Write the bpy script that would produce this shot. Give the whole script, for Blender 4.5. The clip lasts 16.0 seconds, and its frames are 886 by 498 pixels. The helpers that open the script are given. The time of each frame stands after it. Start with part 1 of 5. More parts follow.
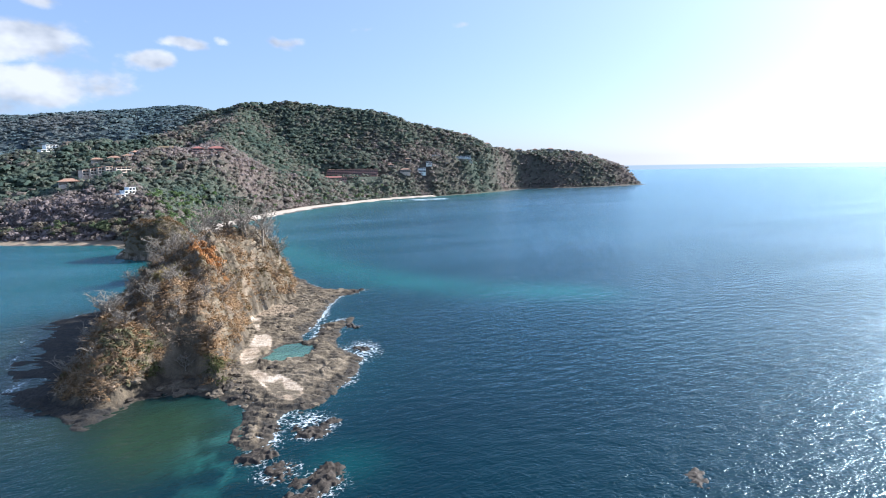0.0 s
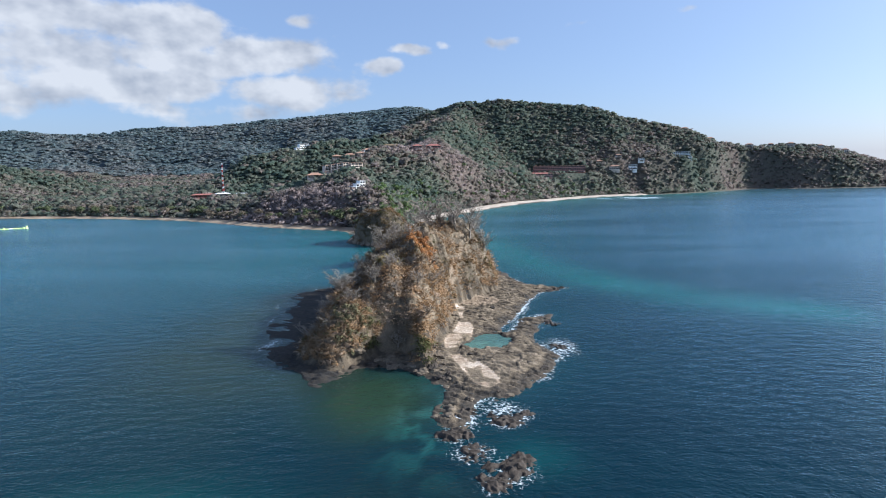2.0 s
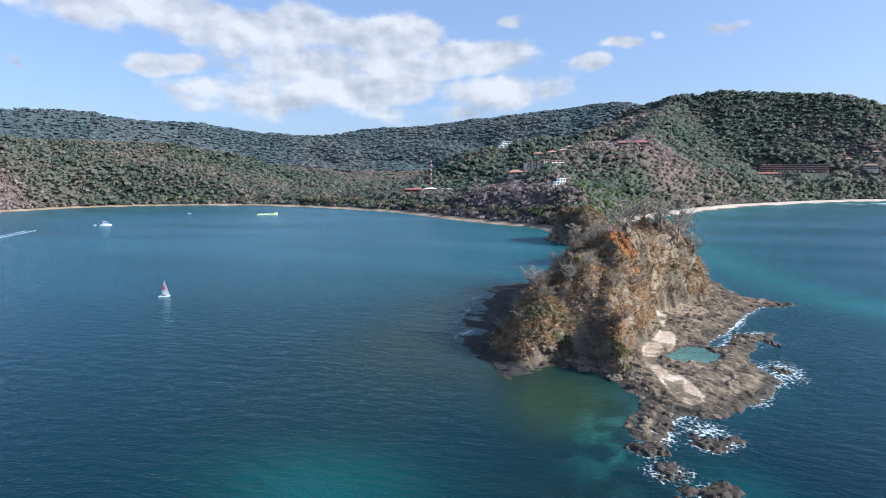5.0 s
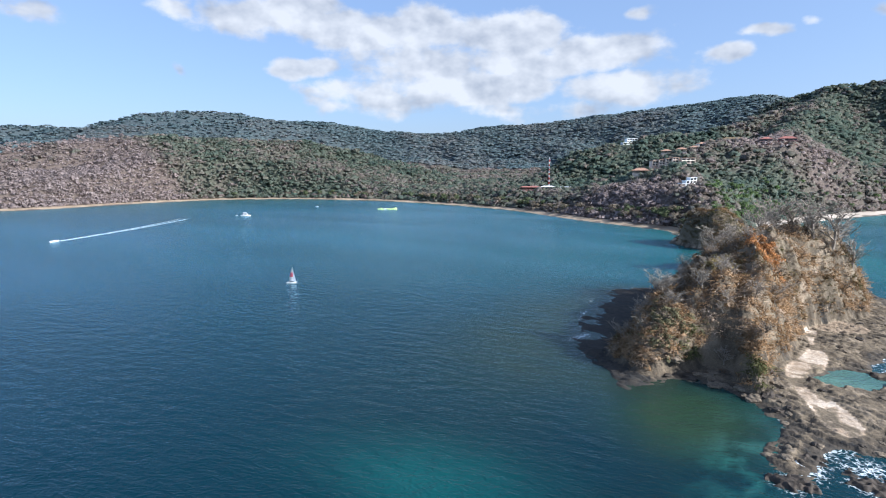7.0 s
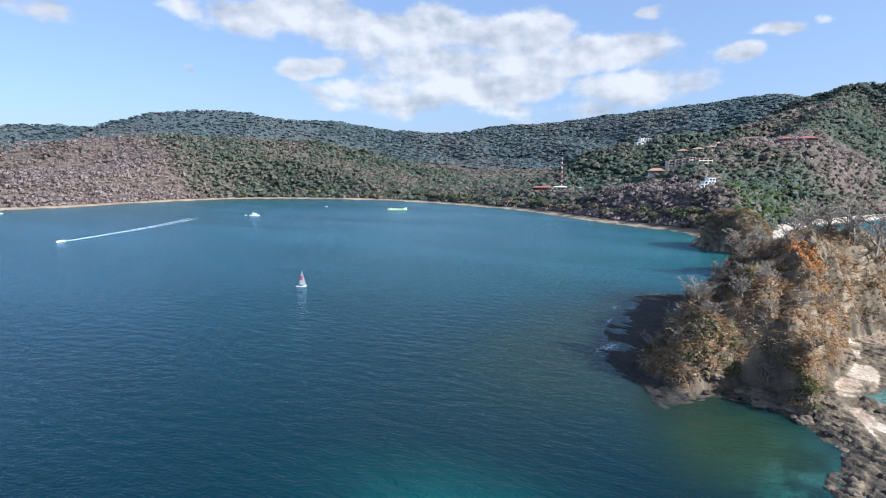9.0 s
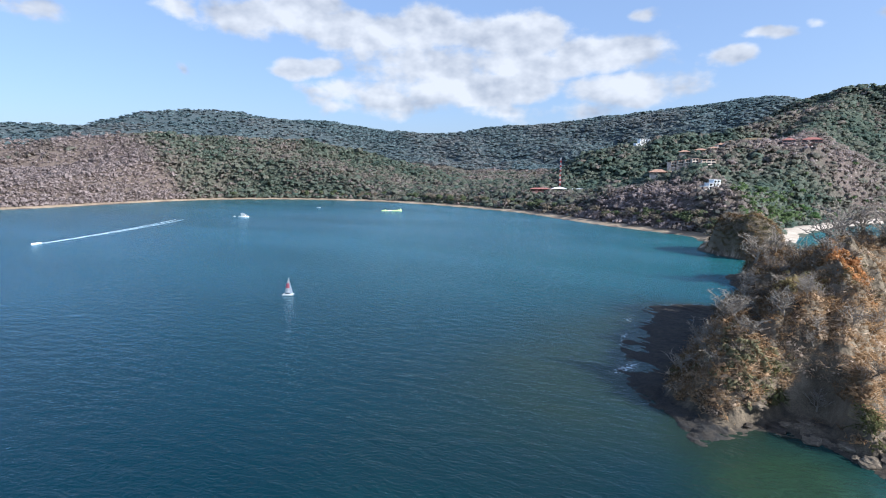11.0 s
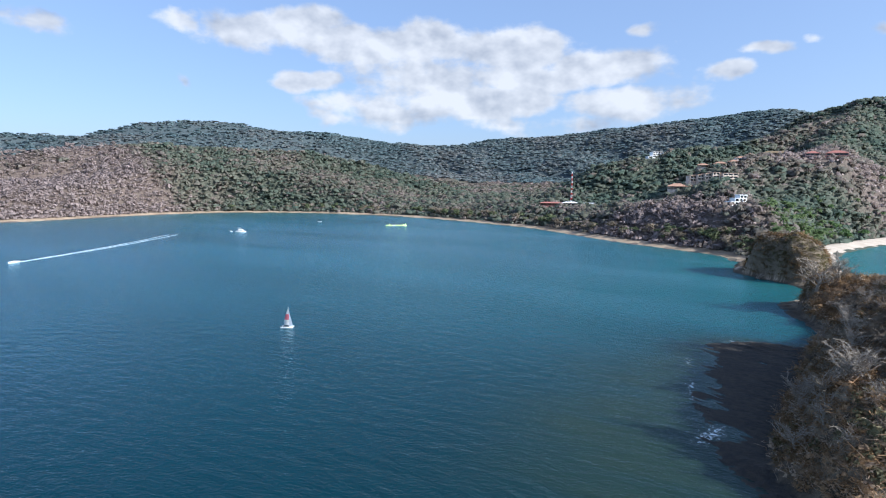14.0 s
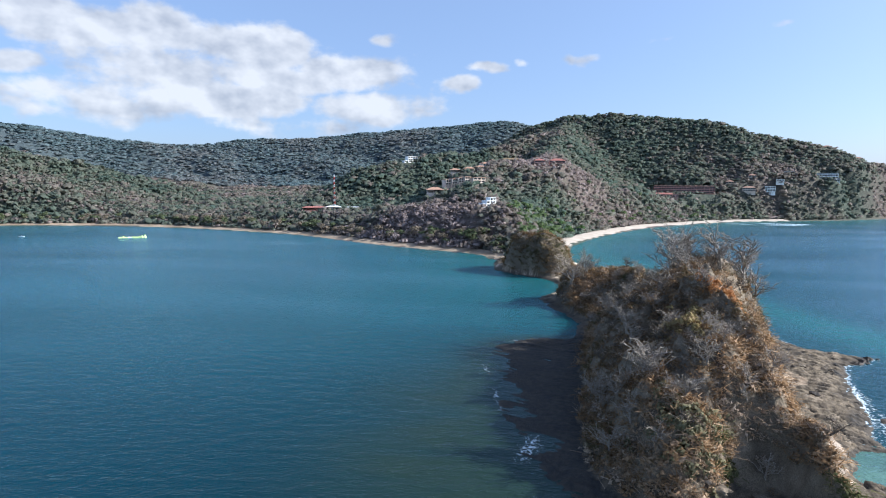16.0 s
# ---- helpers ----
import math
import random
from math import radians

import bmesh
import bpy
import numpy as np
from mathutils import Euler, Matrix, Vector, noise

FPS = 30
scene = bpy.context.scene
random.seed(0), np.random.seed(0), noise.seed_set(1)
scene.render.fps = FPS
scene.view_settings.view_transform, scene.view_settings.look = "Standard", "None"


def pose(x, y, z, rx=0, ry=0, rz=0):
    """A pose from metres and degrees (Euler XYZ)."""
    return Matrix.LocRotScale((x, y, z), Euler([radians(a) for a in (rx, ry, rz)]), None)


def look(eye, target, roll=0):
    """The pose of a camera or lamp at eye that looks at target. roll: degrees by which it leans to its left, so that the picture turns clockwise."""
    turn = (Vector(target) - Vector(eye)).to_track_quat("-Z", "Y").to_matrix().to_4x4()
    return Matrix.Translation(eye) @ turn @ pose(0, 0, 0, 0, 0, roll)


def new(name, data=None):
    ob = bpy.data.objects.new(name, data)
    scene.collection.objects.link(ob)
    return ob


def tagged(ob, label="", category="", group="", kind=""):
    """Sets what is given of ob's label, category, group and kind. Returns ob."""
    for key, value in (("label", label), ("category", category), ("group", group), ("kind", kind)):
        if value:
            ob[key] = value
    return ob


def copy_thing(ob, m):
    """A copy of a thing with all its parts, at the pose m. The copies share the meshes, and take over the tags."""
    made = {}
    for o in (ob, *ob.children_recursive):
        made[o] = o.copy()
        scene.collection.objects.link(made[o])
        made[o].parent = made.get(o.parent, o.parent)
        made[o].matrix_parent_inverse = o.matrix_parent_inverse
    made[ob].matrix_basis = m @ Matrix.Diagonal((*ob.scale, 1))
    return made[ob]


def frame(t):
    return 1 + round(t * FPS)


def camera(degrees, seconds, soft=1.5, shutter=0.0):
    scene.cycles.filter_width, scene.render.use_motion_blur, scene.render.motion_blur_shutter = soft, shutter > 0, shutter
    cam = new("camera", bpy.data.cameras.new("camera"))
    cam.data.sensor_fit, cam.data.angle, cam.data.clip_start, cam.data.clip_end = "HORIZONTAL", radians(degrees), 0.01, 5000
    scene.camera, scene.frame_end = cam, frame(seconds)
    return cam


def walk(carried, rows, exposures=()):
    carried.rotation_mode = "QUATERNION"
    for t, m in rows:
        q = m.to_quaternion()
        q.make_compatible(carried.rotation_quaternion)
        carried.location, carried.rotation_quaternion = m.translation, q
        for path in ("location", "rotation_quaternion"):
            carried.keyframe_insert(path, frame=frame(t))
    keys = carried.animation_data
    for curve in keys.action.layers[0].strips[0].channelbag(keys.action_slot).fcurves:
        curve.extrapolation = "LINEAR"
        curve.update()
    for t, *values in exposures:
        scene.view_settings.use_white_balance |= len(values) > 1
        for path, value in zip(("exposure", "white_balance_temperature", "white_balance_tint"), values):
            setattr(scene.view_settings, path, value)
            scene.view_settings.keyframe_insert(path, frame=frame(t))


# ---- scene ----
cam = camera(77.3, 16.0, 1.0)
PATH = [
    (0, (19.607, 8.844, 64.328), (20.382, 10.664, 64.031), -1.0),
    (0.5, (19.082, 8.273, 64.458), (19.612, 10.178, 64.16), -1.0),
    (1, (18.885, 7.566, 64.574), (19.03, 9.539, 64.276), -0.7),
    (1.5, (18.948, 7.438, 64.673), (19.035, 9.414, 64.375), -0.7),
    (2, (18.908, 7.29, 64.757), (18.984, 9.266, 64.458), -0.8),
    (2.5, (18.753, 6.886, 64.813), (18.709, 8.862, 64.513), -0.7),
    (3, (18.766, 6.496, 64.827), (18.692, 8.472, 64.527), -0.7),
    (3.5, (18.6, 6.362, 64.754), (18.335, 8.322, 64.454), -0.7),
    (4, (18.647, 6.655, 64.638), (18.251, 8.592, 64.338), -0.5),
    (4.5, (18.569, 6.758, 64.493), (18.115, 8.682, 64.193), -0.5),
    (5, (18.376, 7.055, 64.281), (17.763, 8.935, 63.982), -0.5),
    (5.2, (18.295, 7.244, 64.185), (17.609, 9.099, 63.885), -0.4),
    (7.3, (15.717, 11.057, 63.075), (14.719, 12.764, 62.773), -0.2),
    (7.5, (15.007, 11.682, 63.07), (14.004, 13.386, 62.769), -0.2),
    (8, (12.839, 13.459, 63.124), (11.828, 15.157, 62.821), -0.1),
    (8.5, (10.223, 15.363, 63.215), (9.211, 17.06, 62.911), -0.1),
    (11, (-4.835, 35.193, 62.232), (-5.828, 36.903, 61.931), 0.2),
    (11.5, (-8.572, 38.91, 62.264), (-9.567, 40.626, 62.007), 0.2),
    (12, (-12.456, 43.34, 62.362), (-13.448, 45.058, 62.105), 0.2),
    (12.5, (-16.631, 47.606, 62.547), (-17.624, 49.323, 62.289), 0.3),
    (13, (-21.198, 51.554, 62.77), (-22.19, 53.271, 62.511), 0.4),
    (13.5, (-25.867, 55.569, 62.936), (-26.858, 57.287, 62.678), 0.4),
    (14, (-30.399, 59.858, 63.033), (-31.393, 61.575, 62.775), 0.4),
    (14.5, (-34.824, 63.878, 63.22), (-35.764, 65.625, 62.962), 0.4),
    (15, (-39.28, 67.609, 63.573), (-39.974, 69.467, 63.321), 0.5),
    (15.5, (-43.714, 71.711, 63.957), (-44.061, 73.666, 63.713), 0.5),
    (16, (-47.872, 76.748, 64.298), (-48.05, 78.725, 64.056), 0.5),
]
walk(cam, [(t, look(eye, target, roll)) for t, eye, target, roll in PATH],
     exposures=[(0, 1.12, 5800, 10), (0.5, 0.9, 5800, 10), (1.2, 0.78, 5800, 10), (3, 0.84, 5800, 10), (5, 0.95, 5800, 10), (7.5, 1.0, 5800, 10), (16, 1.0, 5800, 10)])

# ---- light and sky ----
SUN_AZ, SUN_EL = 84.0, 31.0          # degrees clockwise from +y, and above the horizon
sun_dir = Vector((math.sin(radians(SUN_AZ)) * math.cos(radians(SUN_EL)),
                  math.cos(radians(SUN_AZ)) * math.cos(radians(SUN_EL)), math.sin(radians(SUN_EL))))
sun = new("sun", bpy.data.lights.new("sun", "SUN"))
sun.data.energy, sun.data.angle, sun.data.color = 5.0, radians(0.53), (1.0, 0.94, 0.85)
sun.matrix_world = look(sun_dir * 100, (0, 0, 0))

# clouds: azimuth, elevation, half-width, half-height (degrees), weight
CLOUDS = [(-46, 13.8, 7, 2.2, 1.1), (-38.5, 12.6, 7, 2.3, 1.1), (-31.5, 13.0, 6, 2.2, 1.1), (-23.5, 12.4, 7, 2.3, 1.1),
          (-14.5, 10.6, 6.5, 2.0, 1.1), (-21, 9.4, 8, 1.9, 1.0), (-43.5, 9.1, 4.5, 1.2, 1.0), (-27, 7.6, 12, 2.1, 1.05),
          (-12.5, 7.2, 8, 2.0, 0.95), (-36, 6.8, 9, 1.9, 0.85), (-54, 8.4, 1.4, 1.1, 0.8), (-3.4, 9.6, 2.4, 1.1, 0.95),
          (-1.0, 11.1, 3.0, 0.9, 0.9), (9, 12.0, 3.2, 0.8, 0.66), (13.5, 13.0, 3.6, 0.7, 0.58), (2.8, 11.7, 1.1, 0.7, 0.7),
          (-30, 9.8, 15, 4.2, 0.84), (-21, 5.4, 13, 1.8, 0.66), (-38, 5.6, 12, 1.6, 0.6), (-55.5, 13.8, 3.0, 1.1, 0.8), (-11, 13.8, 2.2, 0.9, 0.75), (25.5, 13.4, 1.3, 0.5, 0.66), (-66, 12.4, 3.0, 1.4, 0.75)]


def build_world():
    w = bpy.data.worlds.new("sky")
    scene.world = w
    w.use_nodes = True
    nt = w.node_tree
    nt.nodes.clear()
    N, L = nt.nodes.new, nt.links.new

    def math_node(op, a, b=None, c=None):
        n = N("ShaderNodeMath")
        n.operation = op
        for i, v in enumerate((a, b, c)):
            if v is None:
                continue
            if isinstance(v, (int, float)):
                n.inputs[i].default_value = v
            else:
                L(v, n.inputs[i])
        return n.outputs[0]

    co = N("ShaderNodeTexCoord").outputs["Generated"]
    sep = N("ShaderNodeSeparateXYZ")
    L(co, sep.inputs[0])
    az = math_node("MULTIPLY", math_node("ARCTAN2", sep.outputs[0], sep.outputs[1]), 180 / math.pi)
    el = math_node("MULTIPLY", math_node("ARCSINE", sep.outputs[2]), 180 / math.pi)
    sky = N("ShaderNodeTexSky")
    sky.sky_type = "NISHITA"
    sky.sun_disc = False
    sky.sun_elevation, sky.sun_rotation = radians(SUN_EL), radians(SUN_AZ)
    sky.air_density, sky.dust_density, sky.ozone_density = 0.9, 1.3, 2.4
    # field of cloud masses
    uv = N("ShaderNodeCombineXYZ")
    L(az, uv.inputs[0])
    L(math_node("MULTIPLY", el, 1.45), uv.inputs[1])
    warp = N("ShaderNodeTexNoise")
    warp.inputs["Scale"].default_value, warp.inputs["Detail"].default_value = 0.16, 3
    L(uv.outputs[0], warp.inputs["Vector"])
    wsep = N("ShaderNodeSeparateXYZ")
    L(warp.outputs["Color"], wsep.inputs[0])
    azw = math_node("ADD", az, math_node("MULTIPLY", math_node("SUBTRACT", wsep.outputs[0], 0.5), 5.0))
    elw = math_node("ADD", el, math_node("MULTIPLY", math_node("SUBTRACT", wsep.outputs[1], 0.5), 2.0))
    high = N("ShaderNodeCombineXYZ")
    L(sep.outputs[0], high.inputs[0])
    L(sep.outputs[1], high.inputs[1])
    L(math_node("MAXIMUM", sep.outputs[2], 0.012), high.inputs[2])
    L(high.outputs[0], sky.inputs["Vector"])
    field = None
    for a, e, ra, re, wt in CLOUDS:
        q = math_node("ADD", math_node("POWER", math_node("ABSOLUTE", math_node("DIVIDE", math_node("SUBTRACT", azw, a), ra)), 2.0),
                      math_node("POWER", math_node("ABSOLUTE", math_node("DIVIDE", math_node("SUBTRACT", elw, e), re)), 2.0))
        g = math_node("MULTIPLY", math_node("EXPONENT", math_node("MULTIPLY", q, -0.8)), wt)
        field = g if field is None else math_node("MAXIMUM", field, g)
    puff = N("ShaderNodeTexNoise")
    puff.inputs["Scale"].default_value, puff.inputs["Detail"].default_value = 0.2, 8
    puff.inputs["Roughness"].default_value = 0.56
    L(uv.outputs[0], puff.inputs["Vector"])
    dens = math_node("ADD", field, math_node("MULTIPLY", math_node("SUBTRACT", puff.outputs[0], 0.5), 1.35))
    mask = N("ShaderNodeMapRange")
    mask.interpolation_type = "SMOOTHSTEP"
    mask.inputs[1].default_value, mask.inputs[2].default_value = 0.44, 0.78
    mask.inputs[4].default_value = 0.9
    L(dens, mask.inputs[0])
    # lit tops, greyer bases
    up = N("ShaderNodeVectorMath")
    up.operation = "ADD"
    L(uv.outputs[0], up.inputs[0])
    up.inputs[1].default_value = (0.7, 1.3, 0)
    soft_puff, puff2 = N("ShaderNodeTexNoise"), N("ShaderNodeTexNoise")
    for n in (soft_puff, puff2):
        n.inputs["Scale"].default_value, n.inputs["Detail"].default_value = 0.17, 4
    L(uv.outputs[0], soft_puff.inputs["Vector"])
    L(up.outputs[0], puff2.inputs["Vector"])
    lit = math_node("ADD", 0.6, math_node("MULTIPLY", math_node("SUBTRACT", soft_puff.outputs[0], puff2.outputs[0]), 3.6))
    tint = N("ShaderNodeMapRange")
    tint.inputs[1].default_value, tint.inputs[2].default_value = -0.1, 0.95
    L(lit, tint.inputs[0])
    ccol = N("ShaderNodeMix")
    ccol.data_type = "RGBA"
    ccol.inputs[6].default_value, ccol.inputs[7].default_value = (2.5, 2.68, 3.05, 1), (5.1, 5.05, 5.0, 1)
    L(tint.outputs[0], ccol.inputs[0])
    mix = N("ShaderNodeMix")
    mix.data_type = "RGBA"
    L(mask.outputs[0], mix.inputs[0])
    haze = N("ShaderNodeMix")
    haze.data_type = "RGBA"
    haze.inputs[0].default_value = 0.5
    L(sky.outputs[0], haze.inputs[6])
    haze.inputs[7].default_value = (2.35, 3.15, 4.8, 1)
    # bright haze round the sun
    dot = N("ShaderNodeVectorMath")
    dot.operation = "DOT_PRODUCT"
    L(co, dot.inputs[0])
    dot.inputs[1].default_value = tuple(sun_dir)
    away = math_node("MULTIPLY", math_node("ARCCOSINE", math_node("MINIMUM", dot.outputs["Value"], 1.0)), 180 / math.pi)
    glow = math_node("MULTIPLY", math_node("EXPONENT", math_node("MULTIPLY", away, -1 / 15.0)), 7.0)
    glare = N("ShaderNodeMix")
    glare.data_type, glare.blend_type = "RGBA", "ADD"
    glare.inputs[0].default_value = 1.0
    tone = N("ShaderNodeVectorMath")
    tone.operation = "SCALE"
    tone.inputs[0].default_value = (1.0, 0.97, 0.9)
    L(glow, tone.inputs["Scale"])
    L(haze.outputs[2], glare.inputs[6])
    L(tone.outputs[0], glare.inputs[7])
    L(glare.outputs[2], mix.inputs[6])
    L(ccol.outputs[2], mix.inputs[7])
    # below the horizon the sea goes on
    below = N("ShaderNodeMapRange")
    below.inputs[1].default_value, below.inputs[2].default_value = -0.32, -0.22
    below.inputs[3].default_value, below.inputs[4].default_value = 1.0, 0.0
    L(el, below.inputs[0])
    sea = N("ShaderNodeMix")
    sea.data_type = "RGBA"
    L(below.outputs[0], sea.inputs[0])
    L(mix.outputs[2], sea.inputs[6])
    far_sea = N("ShaderNodeVectorMath")
    far_sea.operation = "MULTIPLY"
    L(glare.outputs[2], far_sea.inputs[0])
    far_sea.inputs[1].default_value = (0.6, 0.76, 0.92)
    L(far_sea.outputs[0], sea.inputs[7])
    bg = N("ShaderNodeBackground")
    bg.inputs[1].default_value = 0.092
    L(sea.outputs[2], bg.inputs[0])
    out = N("ShaderNodeOutputWorld")
    L(bg.outputs[0], out.inputs[0])


build_world()


# ---- materials ----
def material(name, ramp=None, color=None, scale=1.0, detail=4.0, rough=0.9, metal=0.0, bump=0.0, bump_scale=None, attr=None,
             grain=0.25, spec=0.3, through_light=0.0):
    """A surface: a ramp over noise (or over a named attribute), a finer grain, and a bump."""
    m = bpy.data.materials.new(name)
    m.use_nodes = True
    nt = m.node_tree
    b = nt.nodes["Principled BSDF"]
    N, L = nt.nodes.new, nt.links.new
    co = N("ShaderNodeTexCoord").outputs["Object"]
    noise_a = N("ShaderNodeTexNoise")
    noise_a.inputs["Scale"].default_value, noise_a.inputs["Detail"].default_value = scale, detail
    L(co, noise_a.inputs["Vector"])
    if ramp is None:
        ramp = [(0.3, tuple(c * 0.8 for c in color)), (0.7, tuple(min(1, c * 1.15) for c in color))]
    cr = N("ShaderNodeValToRGB")
    while len(cr.color_ramp.elements) < len(ramp):
        cr.color_ramp.elements.new(0.5)
    for e, (p, c) in zip(cr.color_ramp.elements, ramp):
        e.position, e.color = p, (*c, 1)
    if attr:
        at = N("ShaderNodeAttribute")
        at.attribute_name = attr
        add = N("ShaderNodeMath")
        add.operation = "MULTIPLY_ADD"
        L(noise_a.outputs[0], add.inputs[0])
        add.inputs[1].default_value = 0.22
        sub = N("ShaderNodeMath")
        sub.operation = "SUBTRACT"
        L(at.outputs["Fac"], sub.inputs[0])
        sub.inputs[1].default_value = 0.11
        L(sub.outputs[0], add.inputs[2])
        L(add.outputs[0], cr.inputs[0])
    else:
        L(noise_a.outputs[0], cr.inputs[0])
    fine = N("ShaderNodeTexNoise")
    fine.inputs["Scale"].default_value, fine.inputs["Detail"].default_value = scale * 7.3, 3
    L(co, fine.inputs["Vector"])
    mr = N("ShaderNodeMapRange")
    mr.inputs[1].default_value, mr.inputs[2].default_value = 0.3, 0.7
    mr.inputs[3].default_value, mr.inputs[4].default_value = 1 - grain, 1 + grain
    L(fine.outputs[0], mr.inputs[0])
    mul = N("ShaderNodeVectorMath")
    mul.operation = "SCALE"
    L(cr.outputs[0], mul.inputs[0])
    L(mr.outputs[0], mul.inputs["Scale"])
    L(mul.outputs[0], b.inputs["Base Color"])
    b.inputs["Roughness"].default_value, b.inputs["Metallic"].default_value = rough, metal
    b.inputs["Specular IOR Level"].default_value = spec
    if through_light:
        tl, mx = N("ShaderNodeBsdfTranslucent"), N("ShaderNodeMixShader")
        L(mul.outputs[0], tl.inputs[0])
        mx.inputs[0].default_value = through_light
        L(b.outputs[0], mx.inputs[1])
        L(tl.outputs[0], mx.inputs[2])
        L(mx.outputs[0], nt.nodes["Material Output"].inputs[0])
    if bump:
        bn = N("ShaderNodeBump")
        bn.inputs["Strength"].default_value, bn.inputs["Distance"].default_value = 1.0, bump
        bt = N("ShaderNodeTexNoise")
        bt.inputs["Scale"].default_value, bt.inputs["Detail"].default_value = bump_scale or scale * 3, 6
        L(co, bt.inputs["Vector"])
        L(bt.outputs[0], bn.inputs["Height"])
        L(bn.outputs[0], b.inputs["Normal"])
    return m


# paler and bluer than the leaves themselves: hill haze mixed into the colours
M_FOREST = material("forest_leaves", ramp=[(0.0, (0.095, 0.138, 0.112)), (0.25, (0.132, 0.165, 0.129)), (0.45, (0.175, 0.184, 0.147)),
                                           (0.62, (0.223, 0.194, 0.167)), (0.8, (0.27, 0.223, 0.205)), (1.0, (0.338, 0.282, 0.271))],
                    scale=0.25, attr="tone", grain=0.25, rough=0.85, spec=0.15, through_light=0.45)
# green leaves of the far ridges, with distance haze painted in as pale blue
M_FOREST_HAZY = material("hazy_far_leaves", ramp=[(0.0, (0.114, 0.172, 0.19)), (0.4, (0.137, 0.19, 0.204)), (0.7, (0.163, 0.198, 0.204)), (1.0, (0.192, 0.205, 0.208))],
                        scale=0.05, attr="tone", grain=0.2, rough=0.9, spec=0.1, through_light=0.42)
# last two stops: aerial haze put into the far ground as a blue tint
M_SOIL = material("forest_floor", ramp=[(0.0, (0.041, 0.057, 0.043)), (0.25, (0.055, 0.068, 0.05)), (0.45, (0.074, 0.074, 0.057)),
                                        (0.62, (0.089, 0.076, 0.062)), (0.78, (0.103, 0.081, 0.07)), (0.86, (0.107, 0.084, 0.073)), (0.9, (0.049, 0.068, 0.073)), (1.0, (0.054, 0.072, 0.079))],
                  scale=0.08, attr="tone", rough=1, grain=0.4, bump=2.0, bump_scale=0.12)
M_SAND = material("pale_sand", ramp=[(0.3, (0.36, 0.3, 0.24)), (0.7, (0.48, 0.42, 0.35))], scale=0.08, grain=0.12, rough=0.95)
M_SAND_DARK = material("grey_sand", ramp=[(0.3, (0.2, 0.15, 0.1)), (0.7, (0.36, 0.28, 0.2))], scale=0.05, grain=0.2, rough=0.9)
M_BARK = material("pale_bark", ramp=[(0.3, (0.17, 0.14, 0.11)), (0.7, (0.32, 0.275, 0.225))], scale=1.5, rough=0.9)
M_BARK_DARK = material("dark_bark", ramp=[(0.3, (0.07, 0.055, 0.04)), (0.7, (0.16, 0.13, 0.1))], scale=1.5, rough=0.9)
M_TWIG = material("dry_twigs", ramp=[(0.0, (0.05, 0.064, 0.024)), (0.2, (0.086, 0.084, 0.037)), (0.38, (0.149, 0.096, 0.053)), (0.6, (0.253, 0.156, 0.082)),
                                     (0.8, (0.319, 0.234, 0.158)), (1.0, (0.418, 0.339, 0.27))],
                  scale=0.35, attr="tone", grain=0.3, rough=0.95, spec=0.1, through_light=0.25)
M_VINE = material("orange_leaves", ramp=[(0.25, (0.2, 0.1, 0.045)), (0.5, (0.33, 0.14, 0.045)), (0.8, (0.4, 0.2, 0.07))], scale=0.5, grain=0.3, rough=0.8, through_light=0.3)
M_VINE_YELLOW = material("yellow_leaves", ramp=[(0.25, (0.2, 0.15, 0.07)), (0.7, (0.31, 0.24, 0.1))], scale=0.5, grain=0.3, rough=0.8, through_light=0.3)
M_VINE_GREEN = material("creeper_leaves", ramp=[(0.25, (0.09, 0.09, 0.05)), (0.7, (0.19, 0.17, 0.09))], scale=0.5, grain=0.3, rough=0.8, through_light=0.3)


# ---- mesh helpers ----
def attach(name, data, material_, parent=None, label=""):
    ob = new(name, data)
    if material_:
        data.materials.append(material_)
    if parent is not None:
        ob.parent = parent
    if label:
        ob["label"] = label
    return ob


def part(name, bm, material_, parent, label=""):
    me = bpy.data.meshes.new(name)
    bm.to_mesh(me)
    bm.free()
    return attach(name, me, material_, parent, label)


def mesh_np(name, verts, faces, smooth=False, **attrs):
    """A mesh from arrays: verts (n, 3), faces (m, k); float attributes per vertex."""
    me = bpy.data.meshes.new(name)
    verts, faces = np.asarray(verts, np.float32), np.asarray(faces, np.int32)
    m, k = faces.shape
    me.vertices.add(len(verts))
    me.vertices.foreach_set("co", verts.ravel())
    me.loops.add(m * k)
    me.loops.foreach_set("vertex_index", faces.ravel())
    me.polygons.add(m)
    me.polygons.foreach_set("loop_start", np.arange(0, m * k, k, dtype=np.int32))
    me.polygons.foreach_set("loop_total", np.full(m, k, np.int32))
    if smooth:
        me.polygons.foreach_set("use_smooth", np.ones(m, bool))
    for key, values in attrs.items():
        a = me.attributes.new(key, "FLOAT", "POINT")
        a.data.foreach_set("value", np.asarray(values, np.float32).ravel())
    me.update(calc_edges=True)
    return me


def grid_faces(nx, ny):
    i = np.arange(nx - 1)[None, :] + np.arange(ny - 1)[:, None] * nx
    return np.stack([i, i + 1, i + nx + 1, i + nx], -1).reshape(-1, 4)


def smoothstep(a, b, v):
    t = np.clip((v - a) / (b - a), 0, 1)
    return t * t * (3 - 2 * t)


def hash2(ix, iy, seed):
    h = (ix.astype(np.int64) * 374761393 + iy.astype(np.int64) * 668265263 + seed * 1442695041) & 0x7FFFFFFF
    h = ((h ^ (h >> 13)) * 1274126177) & 0x7FFFFFFF
    return ((h ^ (h >> 16)) & 0xFFFF) / 65535.0


